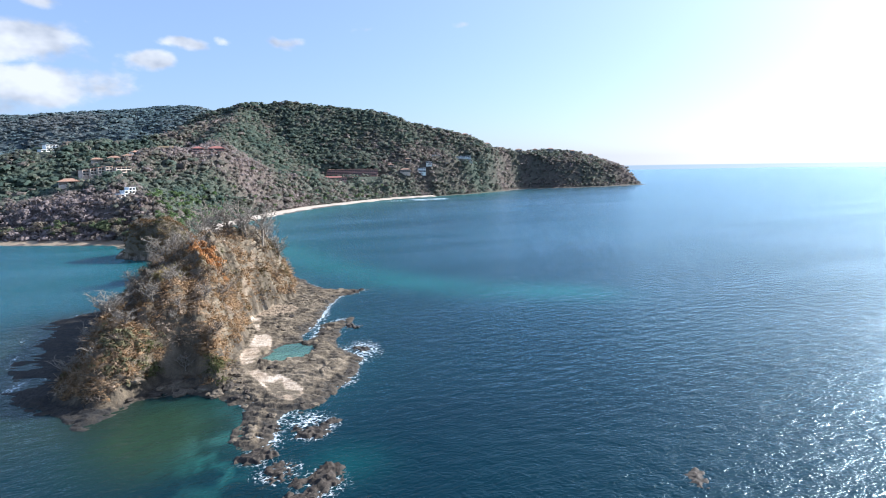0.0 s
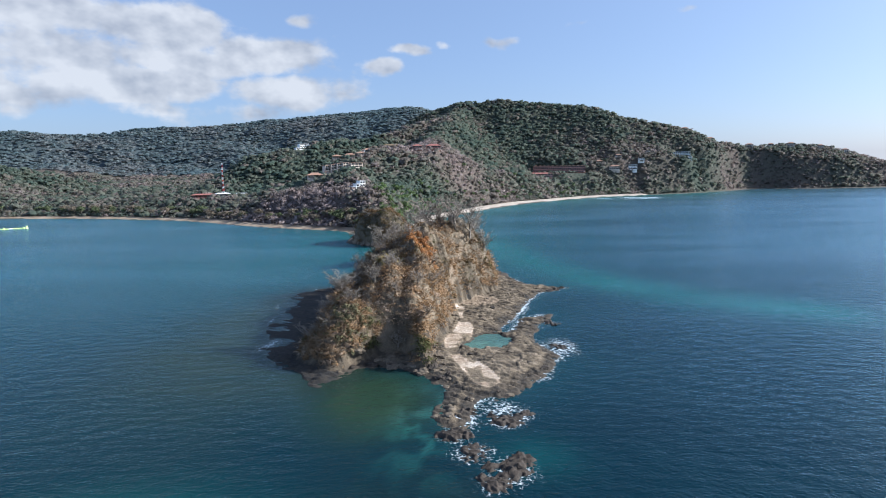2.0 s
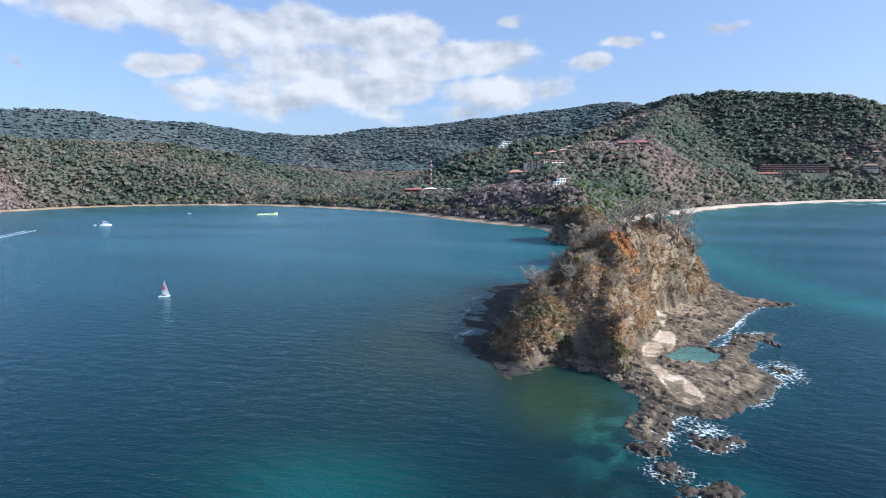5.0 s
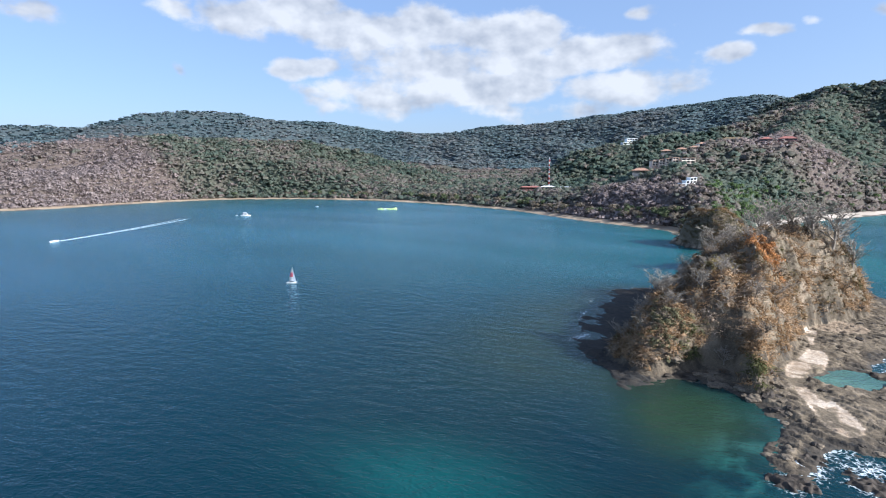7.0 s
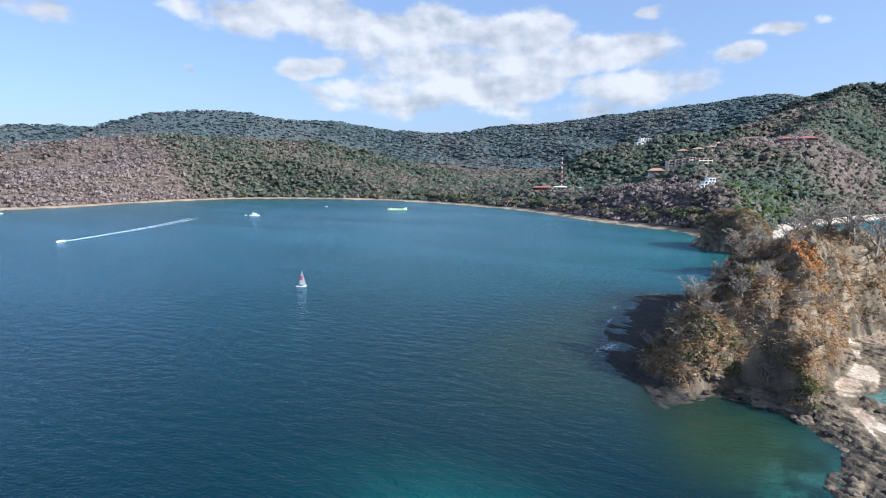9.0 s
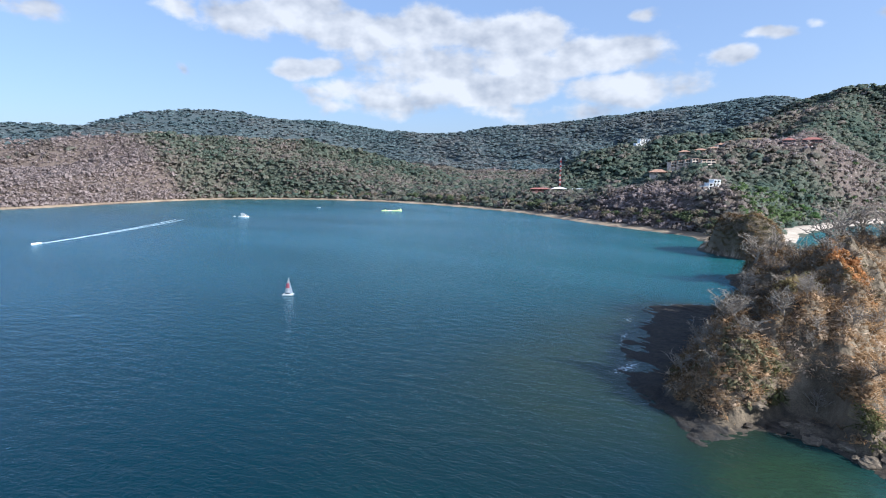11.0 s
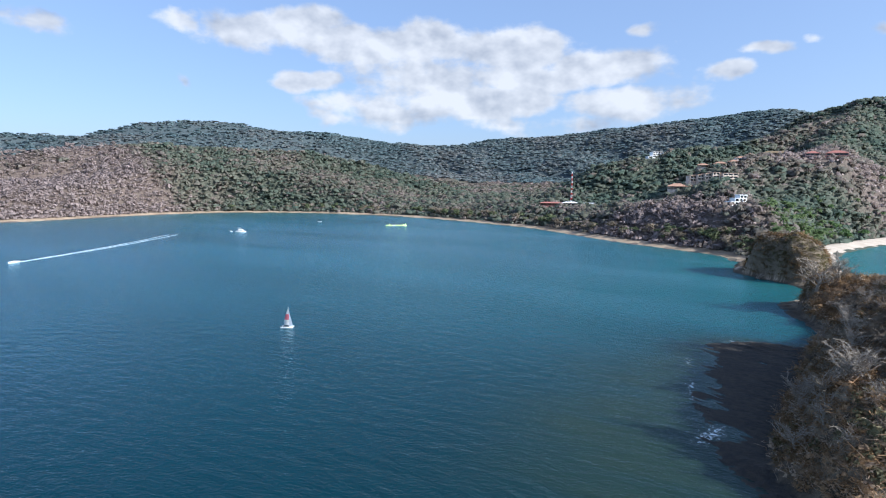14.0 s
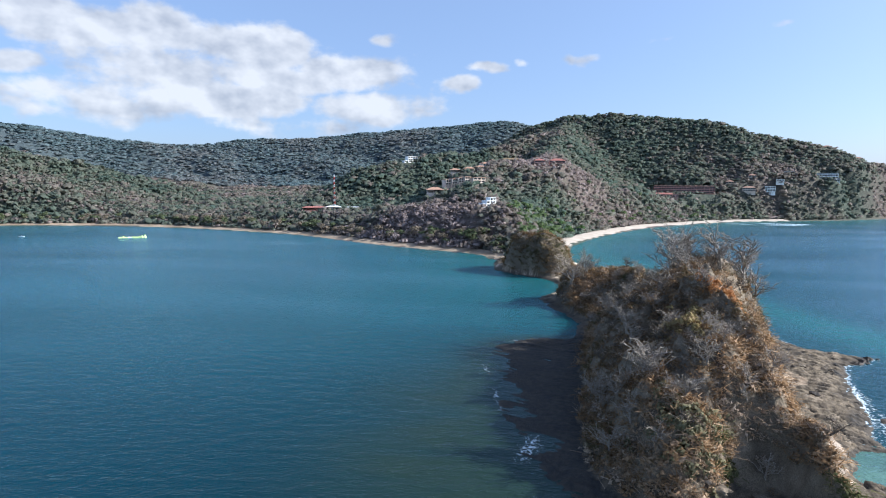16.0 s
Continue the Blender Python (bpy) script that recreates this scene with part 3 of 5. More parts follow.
# ---- the sea ----
def sea_material():
    m = bpy.data.materials.new("sea_water")
    m.use_nodes = True
    nt = m.node_tree
    b = nt.nodes["Principled BSDF"]
    N, L = nt.nodes.new, nt.links.new
    co = N("ShaderNodeTexCoord").outputs["Object"]

    def noise_node(scale, detail, stretch=(1, 1, 1), rot=0.0):
        mp = N("ShaderNodeMapping")
        mp.inputs["Scale"].default_value = stretch
        mp.inputs["Rotation"].default_value = (0, 0, radians(rot))
        L(co, mp.inputs[0])
        t = N("ShaderNodeTexNoise")
        t.inputs["Scale"].default_value, t.inputs["Detail"].default_value = scale, detail
        L(mp.outputs[0], t.inputs["Vector"])
        return t.outputs[0]

    def mix(fac, a, c):
        x = N("ShaderNodeMix")
        x.data_type = "RGBA"
        for sock, v in ((x.inputs[0], fac), (x.inputs[6], a), (x.inputs[7], c)):
            if isinstance(v, tuple):
                sock.default_value = (*v, 1)
            else:
                L(v, sock)
        return x.outputs[2]

    def attr(name):
        a = N("ShaderNodeAttribute")
        a.attribute_name = name
        return a.outputs["Fac"]

    def mrange(v, a, c, lo=0.0, hi=1.0):
        r = N("ShaderNodeMapRange")
        r.interpolation_type = "SMOOTHSTEP"
        r.inputs[1].default_value, r.inputs[2].default_value, r.inputs[3].default_value, r.inputs[4].default_value = a, c, lo, hi
        L(v, r.inputs[0])
        return r.outputs[0]

    patch = mrange(noise_node(0.004, 4, (1, 2.0, 1), 25), 0.35, 0.65)
    col = mix(patch, (0.0008, 0.0125, 0.021), (0.001, 0.018, 0.0275))
    col = mix(attr("bay"), col, (0.009, 0.088, 0.128))
    col = mix(attr("shallow"), col, (0.008, 0.105, 0.1))
    col = mix(attr("olive"), col, (0.019, 0.041, 0.017))
    col = mix(attr("milky"), col, (0.1, 0.19, 0.155))
    col = mix(attr("reef"), col, (0.015, 0.028, 0.017))
    add = N("ShaderNodeMath")
    add.operation = "ADD"
    lace = N("ShaderNodeTexVoronoi")
    lace.feature = "DISTANCE_TO_EDGE"
    lace.inputs["Scale"].default_value = 0.8
    warp = N("ShaderNodeTexNoise")
    warp.inputs["Scale"].default_value = 0.5
    L(co, warp.inputs["Vector"])
    wm = N("ShaderNodeVectorMath")
    wm.operation = "MULTIPLY_ADD"
    L(warp.outputs["Color"], wm.inputs[0])
    wm.inputs[1].default_value = (2.5, 2.5, 0)
    L(co, wm.inputs[2])
    L(wm.outputs[0], lace.inputs["Vector"])
    net = mrange(lace.outputs["Distance"], 0.0, 0.22, 0.4, 0.0)
    L(attr("foam"), add.inputs[0])
    sub = N("ShaderNodeMath")
    sub.operation = "MULTIPLY_ADD"
    L(noise_node(0.8, 8), sub.inputs[0])
    sub.inputs[1].default_value = 1.6
    sub.inputs[2].default_value = -1.15
    add2 = N("ShaderNodeMath")
    add2.operation = "ADD"
    L(sub.outputs[0], add2.inputs[0])
    L(net, add2.inputs[1])
    L(add2.outputs[0], add.inputs[1])
    gate = N("ShaderNodeMath")
    gate.operation = "MULTIPLY"
    L(mrange(add.outputs[0], 0.34, 1.0), gate.inputs[0])
    L(mrange(attr("foam"), 0.05, 0.35), gate.inputs[1])
    col = mix(gate.outputs[0], col, (0.68, 0.72, 0.73))
    L(col, b.inputs["Base Color"])
    slick = mrange(noise_node(0.011, 3, (0.35, 1.6, 1), 30), 0.36, 0.7, 0.2, 0.25)
    rg = N("ShaderNodeMath")
    rg.operation = "MAXIMUM"
    L(slick, rg.inputs[0])
    L(mrange(gate.outputs[0], 0, 1, 0.0, 0.7), rg.inputs[1])
    L(rg.outputs[0], b.inputs["Roughness"])
    b.inputs["Specular IOR Level"].default_value = 0.0
    # swell, wind waves and ripples
    b1 = N("ShaderNodeBump")
    b1.inputs["Strength"].default_value, b1.inputs["Distance"].default_value = 1.0, 0.75
    L(noise_node(0.3, 5, (0.5, 1.0, 1), -12), b1.inputs["Height"])
    b2 = N("ShaderNodeBump")
    b2.inputs["Strength"].default_value, b2.inputs["Distance"].default_value = 1.0, 0.32
    L(noise_node(1.3, 4, (0.7, 1.0, 1), -20), b2.inputs["Height"])
    L(b1.outputs[0], b2.inputs["Normal"])
    L(b2.outputs[0], b.inputs["Normal"])
    # the gloss of the surface, bluer than the sky that it mirrors
    gloss, fres, both = N("ShaderNodeBsdfGlossy"), N("ShaderNodeFresnel"), N("ShaderNodeMixShader")
    gloss.inputs["Color"].default_value = (0.68, 0.88, 1.0, 1)
    fres.inputs["IOR"].default_value = 1.25
    L(rg.outputs[0], gloss.inputs["Roughness"])
    L(b2.outputs[0], gloss.inputs["Normal"])
    L(b2.outputs[0], fres.inputs["Normal"])
    L(fres.outputs[0], both.inputs[0])
    L(b.outputs[0], both.inputs[1])
    L(gloss.outputs[0], both.inputs[2])
    L(both.outputs[0], nt.nodes["Material Output"].inputs[0])
    return m


OUT_ROCKS = [(26, 133, 3.4, 1.5), (29, 124, 4.2, 1.2), (40, 140, 4.0, 1.1), (37, 116, 5.5, 1.6), (33, 112, 3.0, 1.0), (44, 143, 2.5, 0.8), (71, 226, 3.0, 1.3), (92, 290, 2.6, 1.6), (88, 287, 2.4, 1.5),
             (84, 284, 2.0, 1.0), (108, 86, 2.6, 0.5), (67, 196, 2.5, 0.9), (30, 146, 2.2, 1.2)]


def build_sea():
    xs = axis([(-4900, -1500, 200), (-1500, -300, 30), (-300, -64, 6), (-64, 130, 1.5), (130, 400, 8), (400, 1400, 25), (1400, 5000, 200)])
    ys = axis([(-4900, -600, 250), (-600, 40, 20), (40, 330, 1.5), (330, 620, 3), (620, 1300, 10), (1300, 2000, 60), (2000, 4950, 250)])
    X, Y = np.meshgrid(xs, ys)
    shp = X.shape
    d_main = np.abs(line_dist(X, Y, coast))
    ds = np.where((np.abs(X - 15) < 170) & (np.abs(Y - 320) < 330), -signed(X, Y, shelf), 999.0)
    d_east = line_dist(X, Y, coast[(coast[:, 0] > 5) & (coast[:, 0] < 640) & (coast[:, 1] > 530) & (coast[:, 1] < 1180)], closed=False)
    d_west = line_dist(X, Y, coast[(coast[:, 0] < -30) & (coast[:, 0] > -900) & (coast[:, 1] > 350)], closed=False)
    n1, n2 = vnoise(X, Y, 30, 61), vnoise(X, Y, 9, 62)
    shallow = 1.0 * np.exp(-np.maximum(d_east - 12, 0) / 60) + 0.3 * np.exp(-np.maximum(d_west - 5, 0) / 110) + 0.12 * np.exp(-((X + 40) / 110) ** 2 - ((Y - 400) / 110) ** 2)
    band = line_dist(X, Y, np.array([(60, 520), (82, 410), (98, 350), (118, 305), (150, 264), (190, 235)]), closed=False)
    shallow = shallow + 0.7 * np.exp(-(band / 22) ** 2) * (0.6 + 0.6 * n1)
    shallow = shallow + 0.12 * np.exp(-np.maximum(ds, 0) / 10) * (X > 5) + 0.1 * np.exp(-np.maximum(ds, 0) / 60) * (X < -5) * (Y > 320)
    shallow = shallow + 0.12 * np.exp(-((X + 60) / 80) ** 2 - ((Y - 360) / 100) ** 2)
    turq = np.exp(-((X + 40) / 24) ** 2 - ((Y - 100) / 15) ** 2) + 0.6 * np.exp(-((X - 44) / 9) ** 2 - ((Y - 122) / 9) ** 2)
    strands = np.exp(-((X - 17) / 8) ** 2 - ((Y - 138) / 20) ** 2) * smoothstep(0.42, 0.7, vnoise(X * 1.5, Y * 0.7, 6, 64))
    shallow = np.clip(shallow + 0.5 * turq * (0.5 + 0.8 * n1) + 0.75 * strands, 0, 1)
    milky = smoothstep(-5, 0, signed(X, Y, pool)) * (0.75 + 0.5 * (n2 - 0.5)) + 0.3 * strands * n2
    olive = np.exp(-((X - 4) / 19) ** 2 - ((Y - 156) / 23) ** 2) * 1.2
    olive = np.clip(olive - 0.2 * n2, 0, 0.85)
    reef = np.clip(np.exp(-np.maximum(ds, 0) / 7) * 0.9 * (X < 0) * (Y < 310) + 0.95 * np.exp(-((X + 50) / 34) ** 2 - ((Y - 208) / 68) ** 2) * (0.35 + 1.2 * vnoise(X * 0.5, Y * 1.6, 14, 63))
                   + 0.5 * np.exp(-((X - 14) / 20) ** 2 - ((Y - 112) / 12) ** 2) * n2, 0, 0.85)
    bay = 0.9 * smoothstep(120, 540, Y - 0.5 * np.minimum(X + 20, 0)) * (0.75 + 0.5 * (vnoise(X * 0.6, Y * 1.5, 90, 69, 3) - 0.5))
    bay = np.clip(bay * np.where(X > 60, 0.6, 1.0), 0, 1)
    foam = np.where((X > 24) & (Y > 120) & (Y < 400), np.exp(-np.maximum(ds, 0) / 3.4) * 0.7, 0) * (0.35 + 0.9 * smoothstep(0.3, 0.7, vnoise(X, Y, 16, 66)))
    foam = np.maximum(foam, np.exp(-(((X - 68) / 7) ** 2 + ((Y - 196) / 13) ** 2)) * 0.8)
    foam = np.maximum(foam, np.exp(-(((X - 39) / 8) ** 2 + ((Y - 147) / 6) ** 2)) * 0.75)
    foam = np.where((X < -10) & (Y < 300) & (Y > 160), np.maximum(foam, np.exp(-np.abs(ds - 0.5) / 1.8) * 0.7 * smoothstep(0.45, 0.65, vnoise(X, Y, 12, 67))), foam)
    foam = np.maximum(foam, np.exp(-(((X + 38 - 0.25 * (Y - 206)) / 3.5) ** 2 + ((Y - 206) / 10) ** 2)) * 0.72)
    for rx, ry, rr, rh in OUT_ROCKS:
        r = np.hypot(X - rx, Y - ry)
        foam = np.maximum(foam, np.exp(-np.maximum(r - rr * 0.9, 0) / 2.6) * (0.8 if rx < 100 else 0.55) * (0.3 + 0.9 * n2))
    foam = np.maximum(foam, np.exp(-np.maximum(d_east - 3, 0) / 2.5) * 0.62 * (Y > 560))
    surf = np.exp(-(((X - 410) / 75) ** 2 + ((Y - 1012) / 26) ** 2)) + 0.6 * np.exp(-(((X - 720) / 90) ** 2 + ((Y - 1195) / 14) ** 2))
    foam = np.maximum(foam, surf * smoothstep(0.48, 0.58, vnoise(X * 0.3 - Y * 0.15, Y * 1.2, 16, 68)) * 1.5)
    foam = np.maximum(foam, 0.8 * np.exp(-d_main / 5) * (X > 480))
    foam = np.where(signed(X, Y, pool) > -2.5, 0, foam)
    Z = (vnoise(X, Y, 9, 71, 3) - 0.5) * 0.16
    Z = np.where((np.abs(X) > 600) | (Y > 700), 0.0, Z)
    me = mesh_np("water", np.stack([X, Y, Z], -1).reshape(-1, 3), grid_faces(len(xs), len(ys)), smooth=True,
                 shallow=shallow, milky=np.clip(milky, 0, 1), bay=bay, olive=olive, reef=reef, foam=np.clip(foam, 0, 1))
    tagged(attach("water", me, sea_material()), "deep blue-green sea with turquoise shallows and white surf", "sea", kind="structure")


build_sea()


# ---- forest ----
def crown_variant(rng, n, size, flat=0.75, bare=False):
    """Bent leaf-clump quads over a lumpy crown of radius 1: arrays (n, 4, 3)."""
    lobes = rng.normal(size=(7, 3)) * [0.4, 0.4, 0.24]
    lobes[0] = (0, 0, 0.3)
    c = lobes[rng.integers(0, 7, n)]
    d = rng.normal(size=(n, 3))
    d[:, 2] = np.abs(d[:, 2]) * 0.9 - 0.2
    d /= np.linalg.norm(d, axis=1)[:, None]
    p = c + d * (0.42 + 0.16 * rng.random(n))[:, None]
    p[:, 2] *= flat
    nrm = d + rng.normal(size=(n, 3)) * (0.7 if bare else 0.28)
    nrm /= np.linalg.norm(nrm, axis=1)[:, None]
    t = np.cross(nrm, rng.normal(size=(n, 3)))
    t /= np.linalg.norm(t, axis=1)[:, None] + 1e-6
    b = np.cross(nrm, t)
    s = size * (0.55 + 0.9 * rng.random(n))[:, None]
    asp = 0.4 if bare else 0.8
    q = np.stack([p - t * s - b * s * asp * 0.7, p + t * s * 0.8 - b * s * asp, p + t * s + b * s * asp * 0.8 + nrm * s * 0.15, p - t * s * 0.7 + b * s * asp - nrm * s * 0.2], 1)
    return q


def scatter_mesh(name, variants, pos, radius, height, tone, rng, up=0.25, face=0.3):
    """One mesh with a variant at each place, turned and scaled."""
    V, T, NR = [], [], []
    pick = rng.integers(0, len(variants), len(pos))
    ang = rng.random(len(pos)) * 2 * math.pi
    for k, q in enumerate(variants):
        m = pick == k
        if not m.any():
            continue
        ca, sa = np.cos(ang[m])[:, None], np.sin(ang[m])[:, None]
        out = q.mean(1) - q.reshape(-1, 3).mean(0) + [0, 0, up]
        inward = (np.cross(q[:, 1] - q[:, 0], q[:, -1] - q[:, 0]) * out).sum(1) < 0
        q = np.where(inward[:, None, None], q[:, ::-1], q)
        f = q.reshape(-1, 3)
        r, hh = radius[m][:, None], height[m][:, None]
        x = (f[:, 0] * ca - f[:, 1] * sa) * r + pos[m, 0][:, None]
        y = (f[:, 0] * sa + f[:, 1] * ca) * r + pos[m, 1][:, None]
        z = f[:, 2] * hh + pos[m, 2][:, None]
        V.append(np.stack([x, y, z], -1).reshape(-1, 3))
        o = f - f.mean(0) + [0, 0, up]
        o /= np.linalg.norm(o, axis=1)[:, None] + 1e-6
        g = np.repeat(np.cross(q[:, 1] - q[:, 0], q[:, -1] - q[:, 0]), q.shape[1], axis=0)
        g /= np.linalg.norm(g, axis=1)[:, None] + 1e-9
        g *= np.sign((g * o).sum(1))[:, None]
        o = o * 0.85 + g * face
        o /= np.linalg.norm(o, axis=1)[:, None] + 1e-6
        NR.append(np.stack([o[:, 0] * ca - o[:, 1] * sa, o[:, 0] * sa + o[:, 1] * ca, np.broadcast_to(o[:, 2], x.shape)], -1).reshape(-1, 3))
        jit = rng.normal(size=(m.sum(), len(q))) * 0.05
        T.append(np.repeat((tone[m][:, None] + jit), q.shape[1], axis=1).ravel())
    V, T = np.concatenate(V), np.concatenate(T)
    me = mesh_np(name, V, np.arange(len(V)).reshape(-1, variants[0].shape[1]), smooth=True, tone=np.clip(T, 0, 1))
    me.normals_split_custom_set_from_vertices(np.concatenate(NR).astype(np.float32))
    return me


CLEAR = []   # x, y, radius kept free of trees round the buildings


def forest_tone(x, y, rng):
    kind = np.where(rng.random(len(x)) < 0.13, 0.34, 0.0) - np.where(rng.random(len(x)) < 0.12, 0.2, 0.0)
    return np.clip(dryness(x, y) + kind + rng.normal(size=len(x)) * 0.07, 0, 1)


def build_forest():
    rng = np.random.default_rng(4)

    def places(x0, x1, y0, y1, step):
        gx, gy = np.meshgrid(np.arange(x0, x1, step), np.arange(y0, y1, step))
        x = gx.ravel() + (rng.random(gx.size) - 0.5) * step * 1.1
        y = gy.ravel() + (rng.random(gx.size) - 0.5) * step * 1.1
        return x, y

    leafy = [crown_variant(rng, 25, 0.34) for _ in range(14)]
    bare = [crown_variant(rng, 27, 0.26, 1.0, True) for _ in range(10)]
    x, y = places(-1130, 1230, 380, 1480, 7.3)
    ex, ey = places(-960, -560, 400, 900, 6.5)
    steep = np.abs(land_height(ex + 3, ey)[0] - land_height(ex - 3, ey)[0]) + np.abs(land_height(ex, ey + 3)[0] - land_height(ex, ey - 3)[0]) > 4.0
    x, y = np.concatenate([x, ex[steep]]), np.concatenate([y, ey[steep]])
    h, d = land_height(x, y)
    keep = (d > np.where((x > 10) & (x < 480), 21, 13)) & ~((y > 1450) & (x < -300))
    keep &= ~((x < -1080) & (y > 900)) & ~((x > -60) & (y > 1440))
    for cx, cy, cr in CLEAR:
        keep &= np.hypot(x - cx, y - cy) > cr
    x, y, h, d = x[keep], y[keep], h[keep], d[keep]
    tone = forest_tone(x, y, rng)
    r = 3.9 + 5.0 * rng.random(len(x)) ** 2.6
    hh = r * (0.6 + 0.32 * rng.random(len(x)))
    pos = np.column_stack([x, y, h + 0.22 * hh + 0.5 + 3.5 * rng.random(len(x)) ** 6])
    dry = tone > 0.66
    me = scatter_mesh("forest", leafy, pos[~dry], r[~dry], hh[~dry], tone[~dry], rng, up=1.7, face=0.15)
    tagged(attach("forest", me, M_FOREST), "green and olive dry-season trees covering the hills", "forest", kind="stuff")
    me = scatter_mesh("forest", bare, pos[dry], r[dry] * 0.95, hh[dry] * 1.05, tone[dry], rng, up=1.7, face=0.15)
    tagged(attach("forest", me, M_FOREST), "leafless grey-brown trees among the green forest", "forest", kind="stuff")
    under = [crown_variant(rng, 16, 0.34) for _ in range(6)]
    x, y = places(-1000, 1230, 380, 1330, 7.0)
    h, d = land_height(x, y)
    near = d < np.where(x > 440, 110, 75)
    for cx, cy, cr in CLEAR:
        near |= np.hypot(x - cx, y - cy) < cr * 1.3
    keep = (d > np.where((x > 10) & (x < 480), 19.5, 9)) & near
    for cx, cy, cr in CLEAR[::2]:
        keep &= np.hypot(x - cx, y - cy) > cr * 0.6
    x, y, h = x[keep], y[keep], h[keep]
    r = 2.2 + 2.2 * rng.random(len(x))
    me = scatter_mesh("undergrowth", under, np.column_stack([x, y, h + r * 0.5 + 0.8]), r, r, forest_tone(x, y, rng), rng, up=1.2, face=0.15)
    tagged(attach("undergrowth", me, M_FOREST), "low bushes along the forest edge above the shore", "undergrowth", kind="stuff")
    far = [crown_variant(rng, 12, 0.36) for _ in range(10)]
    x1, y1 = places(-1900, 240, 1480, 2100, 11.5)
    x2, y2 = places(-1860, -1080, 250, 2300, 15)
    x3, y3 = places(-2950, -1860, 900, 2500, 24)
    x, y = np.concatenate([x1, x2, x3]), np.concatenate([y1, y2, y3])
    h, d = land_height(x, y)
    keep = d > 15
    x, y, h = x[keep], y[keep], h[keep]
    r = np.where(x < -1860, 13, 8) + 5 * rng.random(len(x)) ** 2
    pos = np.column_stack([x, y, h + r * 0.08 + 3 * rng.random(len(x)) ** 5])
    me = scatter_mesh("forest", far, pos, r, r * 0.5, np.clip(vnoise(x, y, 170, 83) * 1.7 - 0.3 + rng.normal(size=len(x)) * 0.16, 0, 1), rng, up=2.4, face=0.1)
    tagged(attach("forest", me, M_FOREST_HAZY), "distant wooded ridges of green trees, tinted pale blue for haze", "forest", kind="stuff")


# ---- scrub on the island ----
def scrub_variant(rng, leaves, twigs):
    """A bush of radius 1: a dome of dry leaf clumps with thin bent twigs springing out of it."""
    d = rng.normal(size=(leaves, 3))
    d[:, 2] = np.abs(d[:, 2])
    d /= np.linalg.norm(d, axis=1)[:, None]
    p = d * [0.62, 0.62, 0.5] * (0.75 + 0.35 * rng.random(leaves))[:, None]
    t = np.cross(d + rng.normal(size=(leaves, 3)) * 0.3, rng.normal(size=(leaves, 3)))
    t /= np.linalg.norm(t, axis=1)[:, None]
    b = np.cross(d, t)
    w = 0.13 * (0.5 + rng.random(leaves))[:, None]
    clumps = np.stack([p - t * w - b * w * 0.6, p + t * w * 0.7 - b * w * 0.5, p + t * w + b * w * 0.7, p - t * w * 0.6 + b * w * 0.6 - d * w * 0.4], 1)
    base = rng.normal(size=(twigs, 3)) * [0.45, 0.45, 0.2] + [0, 0, 0.15]
    d = rng.normal(size=(twigs, 3))
    d[:, 2] = np.abs(d[:, 2]) * 0.9 + 0.15
    d /= np.linalg.norm(d, axis=1)[:, None]
    ln = (0.5 + 0.65 * rng.random(twigs) ** 1.5)[:, None]
    side = np.cross(d, rng.normal(size=(twigs, 3)))
    side /= np.linalg.norm(side, axis=1)[:, None]
    w = 0.018 + 0.026 * rng.random(twigs)[:, None]
    tip = base + d * ln + np.array([0, 0, -0.35]) * ln
    return np.concatenate([clumps, np.stack([base - side * w, base + side * w, tip + side * w * 0.3, tip - side * w * 0.3], 1)])


